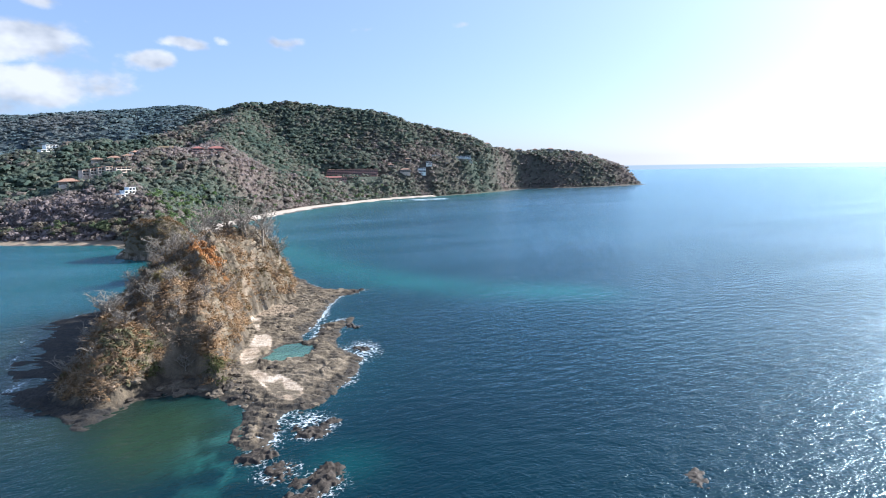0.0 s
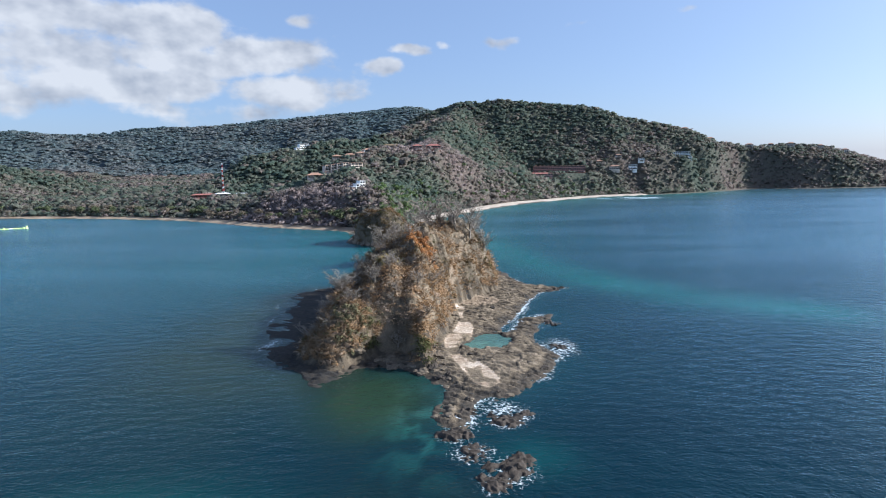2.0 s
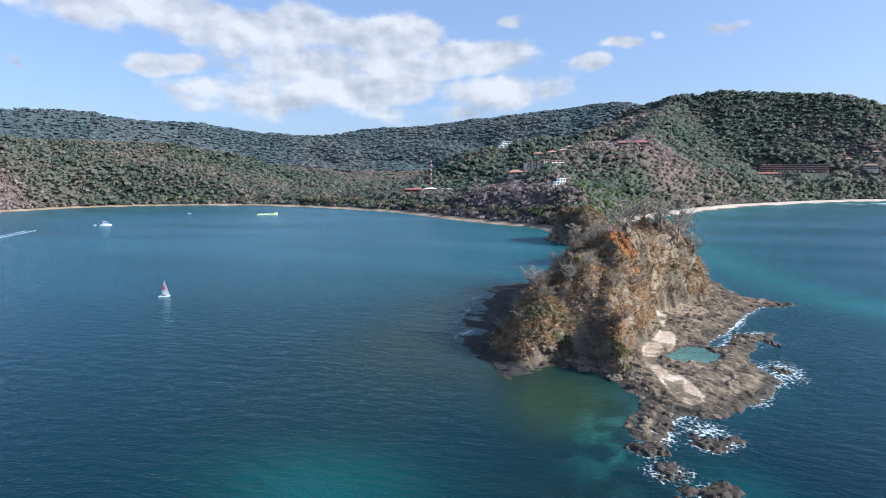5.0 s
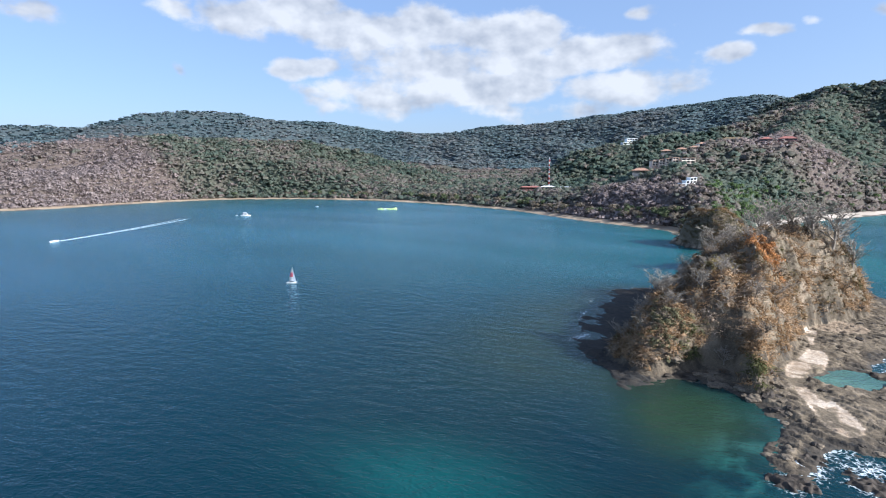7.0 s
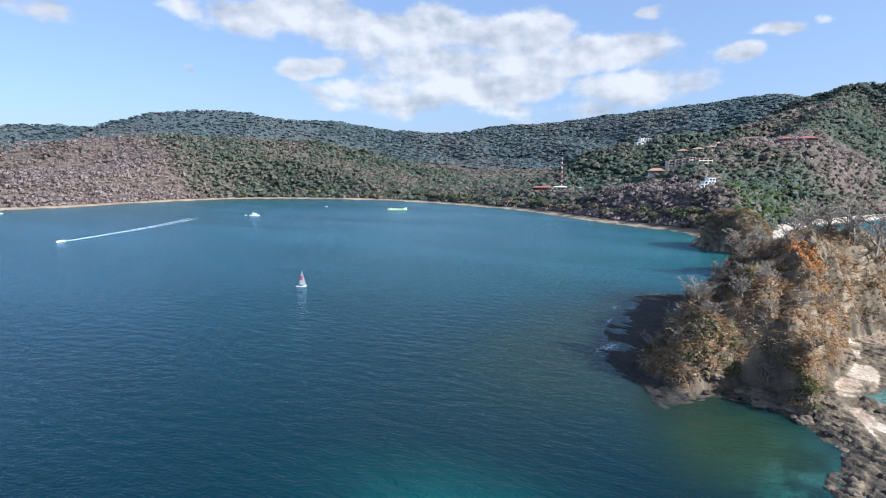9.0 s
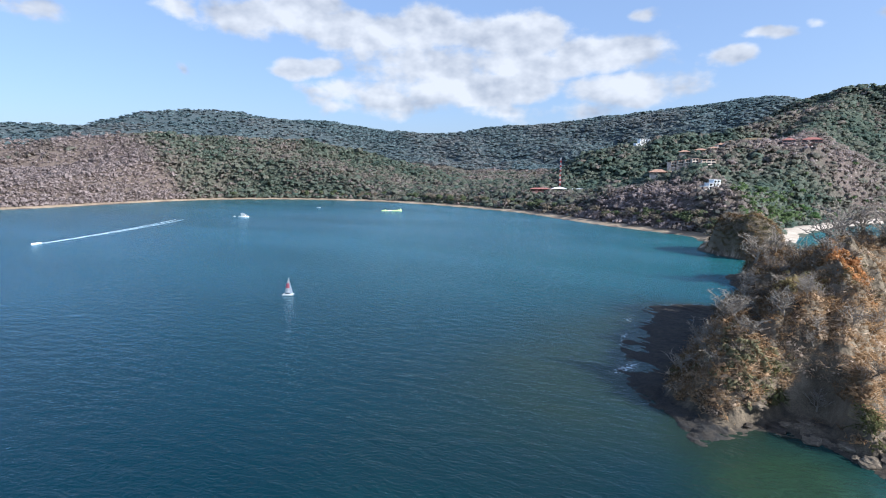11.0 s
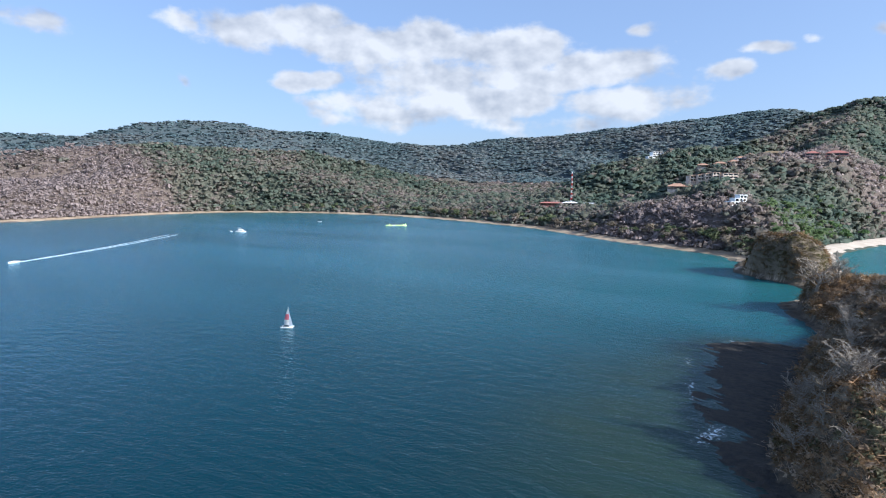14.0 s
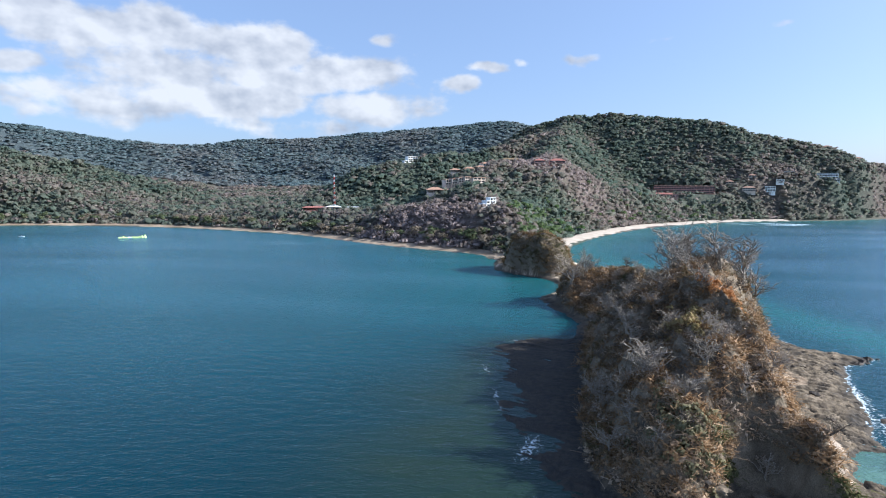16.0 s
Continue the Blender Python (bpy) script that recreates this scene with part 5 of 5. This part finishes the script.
def build_island_trees():
    pale = [bare_tree(s, 10.0, 0.85) for s in (3, 11, 27, 41)]
    dark = [bare_tree(s, 10.0, 0.8, M_BARK_DARK) for s in (5, 19, 33)]
    for o in pale:
        tagged(o, "leafless pale grey tree with crooked limbs", "tree", "bare trees on the island")
    for o in dark:
        tagged(o, "leafless dark brown tree with dense twigs", "tree", "bare trees on the island")
    # x, y, height, variant
    spots = [(24, 290, 18, 0), (36, 288, 20, 1), (43, 285, 18, 2), (30, 300, 17, 3), (51, 292, 15, 1), (-7, 366, 17, 2), (2, 372, 14, 1), (48, 300, 15, 0), (17, 283, 15, 3), (14, 300, 11, 0), (8, 262, 11, 3), (20, 272, 12, 1), (-12, 206, 10, 2), (-17, 214, 10, 0), (-19, 224, 9, 3),
             (-16, 200, 8, 1), (-21, 196, 7, 2), (-6, 198, 8, 0), (2, 205, 8, 3), (-8, 240, 9, 2), (-5, 262, 9, 1), (4, 280, 9, 0), (-2, 300, 8, 3), (10, 330, 9, 2), (22, 345, 8, 1),
             (14, 362, 8, 0), (4, 374, 7, 2), (10, 192, 6, 1), (22, 215, 7, 3), (26, 232, 7, 2)]
    used = set()
    for x, y, hgt, v in spots:
        src = pale[v]
        m = pose(x, y, ground_at(x, y), 0, 0, (x * 37 + y * 53) % 360) @ Matrix.Scale(hgt / 10, 4)
        if v not in used:
            used.add(v)
            src.matrix_basis = m
        else:
            copy_scaled(src, m)
    side = np.random.default_rng(29).uniform((-22, 186), (40, 300), (140, 2))
    sz, sm, *_ = island_height(side[:, 0], side[:, 1])
    for k in np.flatnonzero(sm > 2)[:36]:
        copy_scaled(pale[k % 4], pose(side[k, 0], side[k, 1], float(sz[k]), 0, -14, (k * 71) % 360) @ Matrix.Scale(0.42 + 0.35 * ((k * 7) % 10) / 10, 4))
    for k in range(9):
        px, py = -30 + (k * 13) % 34, 460 + (k * 17) % 40
        copy_scaled(pale[k % 4], pose(px, py, ground_at(px, py), 0, 0, k * 50) @ Matrix.Scale(0.5, 4))
    rng = random.Random(17)
    first = [True] * 3
    cand = np.random.default_rng(17).uniform((-22, 186), (58, 385), (200, 2))
    z, dm, *_ = island_height(cand[:, 0], cand[:, 1])
    for k in np.flatnonzero(dm > 3)[:44]:
        v = rng.randrange(3)
        tilt = 12 if cand[k, 0] < 20 else -12
        m = pose(cand[k, 0], cand[k, 1], float(z[k]), rng.uniform(-8, 8), rng.uniform(-8, 8) - tilt, rng.uniform(0, 360)) @ Matrix.Scale(rng.uniform(0.38, 0.75), 4)
        if first[v]:
            first[v] = False
            dark[v].matrix_basis = m
        else:
            copy_scaled(dark[v], m)


def copy_scaled(src, m):
    """A copy at a pose that carries its own scale."""
    c = copy_thing(src, Matrix.Identity(4))
    c.matrix_basis = m
    return c


build_island_trees()

M_PALM = material("palm_fronds", ramp=[(0.3, (0.07, 0.115, 0.035)), (0.7, (0.12, 0.17, 0.06))], scale=0.6, grain=0.3, rough=0.6, through_light=0.35)
M_LEAF = material("tree_leaves", ramp=[(0.2, (0.07, 0.1, 0.045)), (0.5, (0.115, 0.14, 0.07)), (0.8, (0.17, 0.17, 0.1))], scale=0.12, grain=0.3, rough=0.8, through_light=0.4)
M_LEAF_GREEN = material("green_leaves", ramp=[(0.2, (0.06, 0.125, 0.035)), (0.8, (0.12, 0.19, 0.065))], scale=0.15, grain=0.3, rough=0.75, through_light=0.4)
M_LEAF_DRY = material("dry_leaves", ramp=[(0.2, (0.15, 0.125, 0.09)), (0.8, (0.28, 0.235, 0.18))], scale=0.12, grain=0.3, rough=0.9, through_light=0.4)


def palm(seed, height):
    rng = random.Random(seed)
    e = new("palm_tree")
    lean = rng.uniform(0, 6.28)
    pts = [(math.cos(lean) * 0.12 * t * t * height, math.sin(lean) * 0.12 * t * t * height, t * height - (0.6 if t == 0 else 0)) for t in (0, 0.25, 0.5, 0.75, 1)]
    bm = bmesh.new()
    tube_into(bm, pts, (0.34, 0.24, 0.2, 0.18, 0.16), 6)
    part("trunk", bm, M_BARK, e)
    bm = bmesh.new()
    c = Vector(pts[-1])
    for k in range(17):
        az = k * 2.39996 + rng.random() * 0.4
        up = 0.9 - 1.25 * (k / 17)
        d = Vector((math.cos(az), math.sin(az), 0))
        side = Vector((-d.y, d.x, 0))
        ln = 3.6 + rng.random()
        prev = None
        for t in (0, 0.3, 0.6, 0.85, 1.0):
            p = c + d * ln * t * 0.9 + Vector((0, 0, up * ln * t * 0.8 - ln * t * t * 0.65))
            w = 0.62 * math.sin(math.pi * min(0.96, 0.12 + t * 0.85)) + 0.03
            row = [bm.verts.new(p - side * w - Vector((0, 0, w * 0.5))), bm.verts.new(p), bm.verts.new(p + side * w - Vector((0, 0, w * 0.5)))]
            if prev:
                bm.faces.new((prev[0], prev[1], row[1], row[0]))
                bm.faces.new((prev[1], prev[2], row[2], row[1]))
            prev = row
    part("fronds", bm, M_PALM, e)
    return tagged(e, "green coconut palm behind the pale beach", "palm tree", "palms along the beach")


def broad_tree(seed, mat, label):
    """A trunk with limbs and a crown of many bent leaf clumps."""
    rng = random.Random(seed)
    e = new("tree")
    bm = bmesh.new()
    trunk = limb_path(rng, (0, 0, -1), (0.05, 0, 1), 7.0, 0.1, 4)
    tube_into(bm, trunk, (0.45, 0.36, 0.3, 0.26, 0.2), 6)
    for k in range(5):
        limb = limb_path(rng, trunk[2 + k % 3], (math.cos(k * 1.3), math.sin(k * 1.3), 0.6), 4.5, 0.2, 3)
        tube_into(bm, limb, (0.2, 0.15, 0.1, 0.06), 4)
    part("trunk", bm, M_BARK, e)
    r = np.random.default_rng(seed)
    q = crown_variant(r, 190, 0.11, 0.8)
    v = q.reshape(-1, 3) * [5.2, 5.2, 4.4] + [0, 0, 7.6]
    me = mesh_np("crown", v, np.arange(len(v)).reshape(-1, 4))
    attach("crown", me, mat, e)
    return tagged(e, label, "tree", "trees along the shore")


def plant(kinds, spots, least, rng, small, large):
    """Stand copies of the kinds on the land, clear of the buildings and the sand."""
    xy = np.array(spots)
    h, d = land_height(xy[:, 0], xy[:, 1])
    n = 0
    for (x, y), z, dist in zip(spots, h, d):
        if dist < least or any(math.hypot(x - a, y - b) < c for a, b, c in CLEAR):
            continue
        m = pose(x, y, float(z), 0, 0, rng.uniform(0, 360)) @ Matrix.Scale(rng.uniform(small, large), 4)
        if n < len(kinds):
            kinds[n].matrix_basis = m
        else:
            copy_scaled(kinds[n % len(kinds)], m)
        n += 1


def build_shore_trees():
    rng = random.Random(23)
    palms = [palm(s, h) for s, h in ((1, 9), (2, 11), (3, 8), (4, 10))]
    east = coast[(coast[:, 0] > 12) & (coast[:, 0] < 470) & (coast[:, 1] > 545) & (coast[:, 1] < 1110)]
    line = smooth_line(east, n=8)
    spots = []
    for i in range(150):
        p = line[rng.randrange(len(line))] if i > 60 else line[rng.randrange(len(line) // 3)]
        off = 25 + 45 * rng.random() ** 1.5
        spots.append((p[0] - off * 0.82, p[1] + off * 0.45))
    plant(palms, spots, 18, rng, 0.8, 1.25)
    kinds = [broad_tree(50 + k, (M_LEAF, M_LEAF_DRY)[k % 2], ("broad olive-green tree at the forest edge", "half-bare grey-brown tree at the forest edge")[k % 2]) for k in range(4)]
    west = coast[(coast[:, 0] > -880) & (coast[:, 0] < -40) & (coast[:, 1] > 540)]
    line = smooth_line(west, n=8)
    spots = []
    for i in range(170):
        p = line[rng.randrange(len(line))]
        off = 14 + 16 * rng.random()
        spots.append((p[0] + off * 0.35, p[1] + off))
    plant(kinds, spots, 12, rng, 0.65, 1.25)
    green = [broad_tree(70 + k, M_LEAF_GREEN, "fresh green tree behind the pale beach") for k in range(2)]
    spots = [(rng.uniform(28, 120), rng.uniform(600, 780)) for _ in range(60)]
    plant(green, [(x - 0.0, y) for x, y in spots if y > 575 + 1.45 * x], 20, rng, 0.8, 1.3)


build_shore_trees()


# ---- rocks ----
M_BOULDER = material("wet_dark_rock", ramp=[(0.3, (0.02, 0.017, 0.014)), (0.7, (0.065, 0.05, 0.038))], scale=0.9, grain=0.35, rough=0.75, bump=0.15, bump_scale=2.0)
M_ROCK = material("brown_rock", ramp=[(0.3, (0.09, 0.07, 0.05)), (0.7, (0.2, 0.16, 0.115))], scale=0.7, grain=0.35, rough=0.9, bump=0.15, bump_scale=2.0)


def boulder_mesh(seed, flat):
    bm = bmesh.new()
    bmesh.ops.create_icosphere(bm, subdivisions=3, radius=1)
    off = Vector((seed * 7.1, seed * 3.3, seed * 1.7))
    for v in bm.verts:
        n = noise.noise(v.co * 1.2 + off) * 0.45 + noise.noise(v.co * 3.1 + off) * 0.22 + noise.noise(v.co * 7 + off) * 0.09
        v.co *= 1 + n
        v.co.z = (round(v.co.z * 4) / 4 * 0.4 + v.co.z * 0.6) * flat
    me = bpy.data.meshes.new("boulder")
    bm.to_mesh(me)
    bm.free()
    return me


def reef_mesh(seed, r, h):
    """A low patch of broken, tilted rock that pokes through the water."""
    t = np.linspace(-1.25 * r, 1.25 * r, 40)
    X, Y = np.meshgrid(t, t)
    px, py = X + seed * 31.7, Y + seed * 17.3
    edge = np.hypot(X * 0.85, Y * 1.4) / r + (vnoise(px, py, r * 0.8, 5) - 0.5) * 1.9
    beds = ((X * 0.5 + Y * 0.85 + 3 * vnoise(px, py, 4, 6, 2)) / 1.7) % 1.0
    jag = 1 - np.abs(2 * vnoise(px, py, 1.7, 7, 2) - 1)
    Z = h * (0.5 - edge ** 2) * 0.9 + (0.6 * beds ** 2 + 1.5 * (jag - 0.62)) * h * 0.9
    return mesh_np("reef_rock", np.stack([X, Y, np.clip(Z, -0.9, 3)], -1).reshape(-1, 3), grid_faces(40, 40))


def build_rocks():
    wet, dry = [boulder_mesh(s, 0.55) for s in range(4)], [boulder_mesh(s + 9, 0.6) for s in range(4)]
    for me in wet:
        me.materials.append(M_BOULDER)
    for me in dry:
        me.materials.append(M_ROCK)
    for k, (x, y, r, h) in enumerate(OUT_ROCKS):
        ob = attach("reef_rock", reef_mesh(k, r * 1.15, h * 0.58), M_BOULDER)
        ob.matrix_world = pose(x, y, 0, 0, 0, k * 77)
        tagged(ob, "jagged dark wet rock awash in white surf", "rock", "rocks off the point")
    rng, gen = random.Random(31), np.random.default_rng(31)
    cand = np.concatenate([gen.uniform((-6, 160), (27, 192), (300, 2)), gen.uniform((20, 135), (90, 330), (900, 2))])
    z, dm, di, sd, pd, ds = island_height(cand[:, 0], cand[:, 1])
    good = np.flatnonzero((ds > 0.3) & (dm < 1.5) & (sd < 0) & (pd < -1))
    for k in list(good[good < 300][:40]) + list(good[good >= 300][:45]):
        s = rng.uniform(0.5, 1.3) * (1.5 if k < 300 else 1)
        ob = attach("rock", (dry if rng.random() < 0.6 else wet)[rng.randrange(4)], None)
        ob.matrix_world = pose(cand[k, 0], cand[k, 1], float(z[k]) - 0.15 * s, 0, 0, rng.uniform(0, 360)) @ Matrix.Diagonal((s * 1.4, s, s * 0.9, 1))
        tagged(ob, "brown weathered rock on the tidal ledge", "rock", "loose rocks on the ledge")


build_rocks()
build_scrub()
build_forest()


# ---- boats ----
M_HULL = material("white_gelcoat", color=(0.82, 0.82, 0.8), scale=1.0, grain=0.04, rough=0.3)
M_DARK = material("dark_trim", color=(0.04, 0.045, 0.05), scale=1.0, grain=0.1, rough=0.4)
M_SAIL_W = material("white_sailcloth", color=(0.82, 0.82, 0.8), scale=0.6, grain=0.05, rough=0.7, through_light=0.5)
M_SAIL_R = material("red_sailcloth", color=(0.74, 0.22, 0.26), scale=0.6, grain=0.06, rough=0.7, through_light=0.5)
M_SAIL_B = material("jib_sailcloth", color=(0.74, 0.78, 0.84), scale=0.6, grain=0.06, rough=0.7, through_light=0.5)
M_ALU = material("aluminium", color=(0.6, 0.6, 0.6), scale=2.0, grain=0.05, rough=0.35, metal=0.9)
M_INFLATE = material("lime_vinyl", color=(0.62, 0.78, 0.3), scale=0.5, grain=0.05, rough=0.4)
M_FOAM = material("wake_foam", ramp=[(0.35, (0.2, 0.32, 0.4)), (0.6, (0.6, 0.66, 0.7))], scale=0.35, grain=0.15, rough=0.8)


def hull(length, beam, depth, draft=0.3, bow=0.9):
    """A boat hull with a pointed bow along +x, its waterline at z = 0."""
    bm = bmesh.new()
    rings = []
    n = 9
    for i in range(n):
        t = i / (n - 1)
        w = beam / 2 * (1 - max(0, (t - 0.45) / 0.55) ** 2 * bow) * (0.86 + 0.14 * min(1, t * 4))
        x = -length / 2 + length * t
        sheer = depth * (1 + 0.25 * t * t)
        keel = -draft * (1 - max(0, t - 0.6) * 1.6)
        rings.append([bm.verts.new(c) for c in ((x, -w, sheer), (x - 0.02 * t, -w * 0.88, 0.1), (x, 0, keel), (x - 0.02 * t, w * 0.88, 0.1), (x, w, sheer))])
    for a, b in zip(rings[:-1], rings[1:]):
        for k in range(4):
            bm.faces.new((a[k], a[k + 1], b[k + 1], b[k]))
        bm.faces.new((a[4], a[0], b[0], b[4]))
    bm.faces.new(rings[0][::-1])
    bm.faces.new(rings[-1])
    return bm


def sail(tack, head, clew, belly, t0=0.0, t1=1.0, thick=0.03):
    """A curved triangular panel between heights t0 and t1 of the luff, with thickness."""
    bm = bmesh.new()
    tack, head, clew = Vector(tack), Vector(head), Vector(clew)
    nrm = (head - tack).cross(clew - tack).normalized()
    grids = []
    for side in (0, 1):
        g = []
        for i in range(6):
            t = t0 + (t1 - t0) * i / 5
            row = []
            for k in range(6):
                s = k / 5
                edge = clew.lerp(head, t) + (clew - tack).normalized() * 0.45 * math.sin(math.pi * t)
                p = tack.lerp(head, t).lerp(edge, s) + nrm * (belly * math.sin(math.pi * s) * (1 - t) + side * thick)
                row.append(bm.verts.new(p))
            g.append(row)
        grids.append(g)
    for side, g in enumerate(grids):
        for i in range(5):
            for k in range(5):
                f = (g[i][k], g[i][k + 1], g[i + 1][k + 1], g[i + 1][k])
                bm.faces.new(f if side else f[::-1])
    return bm


def build_catamaran():
    e = new("sailing_catamaran")
    e.matrix_world = pose(-200, 223, 0, 0, 0, 28)
    tagged(e, "small white sailing catamaran with red and white sails", "sailboat")
    for s in (-1, 1):
        bm = hull(5.2, 0.5, 0.45, 0.25)
        bmesh.ops.translate(bm, verts=bm.verts, vec=(0, s * 1.1, 0))
        part("hull", bm, M_HULL, e)
    part("trampoline", box(-1.6, 0.9, -1.0, 1.0, 0.5, 0.56), M_DARK, e)
    for x in (-1.65, 0.95):
        bm = bmesh.new()
        tube_into(bm, ((x, -1.15, 0.55), (x, 1.15, 0.55)), (0.06, 0.06), 6)
        part("crossbeam", bm, M_ALU, e)
    bm = bmesh.new()
    tube_into(bm, ((0.9, 0, 0.55), (0.85, 0, 4.5), (0.7, 0, 8.6)), (0.07, 0.07, 0.05), 6)
    part("mast", bm, M_ALU, e)
    for name, mat, a, b in (("mainsail", M_SAIL_W, 0.0, 0.3), ("mainsail", M_SAIL_R, 0.3, 0.62), ("mainsail", M_SAIL_W, 0.62, 0.985)):
        part(name, sail((0.8, 0.02, 1.0), (0.66, 0.02, 8.6), (-1.7, 0.75, 0.95), 0.3, a, b), mat, e)
    part("jib", sail((2.3, 0.02, 0.7), (0.95, 0.02, 6.6), (0.45, 0.6, 0.8), 0.2), M_SAIL_B, e, "white jib")
    part("rudder", box(-2.75, -2.6, 1.07, 1.13, -0.4, 0.6), M_DARK, e)
    part("rudder", box(-2.75, -2.6, -1.13, -1.07, -0.4, 0.6), M_DARK, e)


def motor_boat(name, label, x, y, turn, length, beam, cabin=True):
    e = new(name)
    e.matrix_world = pose(x, y, 0, 0, 0, turn)
    tagged(e, label, "boat")
    d = length * 0.1
    part("hull", hull(length, beam, d, 0.4), M_HULL, e)
    if cabin:
        cabin_body = part("cabin", box(-length * 0.25, length * 0.2, -beam * 0.36, beam * 0.36, d + 0.004, d + 1.7, 0.15), M_HULL, e)
        part("window", box(-length * 0.2, length * 0.204, -beam * 0.364, beam * 0.364, d + 0.8, d + 1.3), M_DARK, cabin_body)
        for px in (-length * 0.22, length * 0.02):
            for s in (-1, 1):
                part("post", box(px - 0.05, px + 0.05, s * beam * 0.3 - 0.05, s * beam * 0.3 + 0.05, d + 1.7, d + 3.2), M_ALU, e)
        part("canopy", box(-length * 0.28, length * 0.08, -beam * 0.38, beam * 0.38, d + 3.2, d + 3.35, 0.04), M_HULL, e)
    else:
        part("console", box(-0.5, 0.4, -0.5, 0.5, d * 0.8, d + 0.8, 0.08), M_HULL, e)
        part("windscreen", box(0.42, 0.48, -0.55, 0.55, d + 0.3, d + 1.05), M_DARK, e)
        part("outboard_motor", box(-length / 2 - 0.5, -length / 2 - 0.05, -0.25, 0.25, 0.0, d + 0.5, 0.06), M_DARK, e)
    return e


def build_boats():
    build_catamaran()
    motor_boat("motor_yacht", "white motor yacht with a flybridge canopy at anchor", -538, 483, 25, 12, 3.8)
    motor_boat("dinghy", "small white dinghy beside the yacht", -552, 481, 10, 3.4, 1.5, False)
    motor_boat("dinghy", "small white boat moored off the beach", -562, 637, 0, 6.5, 2.2, False)
    motor_boat("speedboat", "white speedboat crossing the bay", -493, 245, -72, 8, 2.6, False)
    motor_boat("dinghy", "small white boat under the dry western hill", -841, 337, 20, 7, 2.4, False)
    a, b = np.array((-493, 249.0)), np.array((-574, 424.0))
    n = 60
    t = np.linspace(0, 1, n)
    line = a[None] + (b - a)[None] * t[:, None] + np.stack([6 * np.sin(t * 3.1), np.zeros(n)], -1)
    for s, (w0, w1) in enumerate(((0.6, 1.5), (0.6, 1.2))):
        tan = np.gradient(line, axis=0)
        nr = np.stack([-tan[:, 1], tan[:, 0]], -1)
        nr /= np.linalg.norm(nr, axis=1)[:, None]
        c = line + nr * ((0.4 + 4.2 * t) * (1 if s else -1))[:, None]
        w = 0.6 * (w0 + (w1 - w0) * t) * (1.1 - t) * (0.6 + 0.8 * vnoise(line[:, 0], line[:, 1], 7, 5 + s))
        top = np.column_stack([c + nr * 0.0, np.full(n, 0.22)])
        v = np.stack([np.column_stack([c - nr * w[:, None], np.full(n, 0.02)]), top, np.column_stack([c + nr * w[:, None], np.full(n, 0.02)])], 0).reshape(-1, 3)
        tagged(attach("wake", mesh_np("wake", v, grid_faces(n, 3), smooth=True), M_FOAM), "thin white wake trailing behind the speedboat", "wake", kind="stuff")
    # inflatable course
    e = new("inflatable_water_park")
    e.matrix_world = pose(-441, 648, 0, 0, 0, 30)
    tagged(e, "lime-green inflatable water park floating off the beach", "water park")
    for k in range(9):
        bm = bmesh.new()
        x, y = -12 + k * 3.0, math.sin(k * 2.1) * 2.2
        if k in (1, 7, 8):
            bmesh.ops.create_cone(bm, segments=8, radius1=1.7, radius2=0.5, depth=3.6 if k == 8 else 2.4, cap_ends=True)
            bmesh.ops.translate(bm, verts=bm.verts, vec=(x, y, 1.6 if k == 8 else 1.0))
            part("inflatable_tower", bm, M_INFLATE, e)
        else:
            tube_into(bm, ((x - 1.6, y, 0.35), (x, y + 0.4, 0.55 + 0.3 * (k % 2)), (x + 1.6, y, 0.35)), (0.62, 0.7, 0.62), 8)
            part("inflatable_float", bm, M_HULL if k == 3 else M_INFLATE, e)


build_boats()
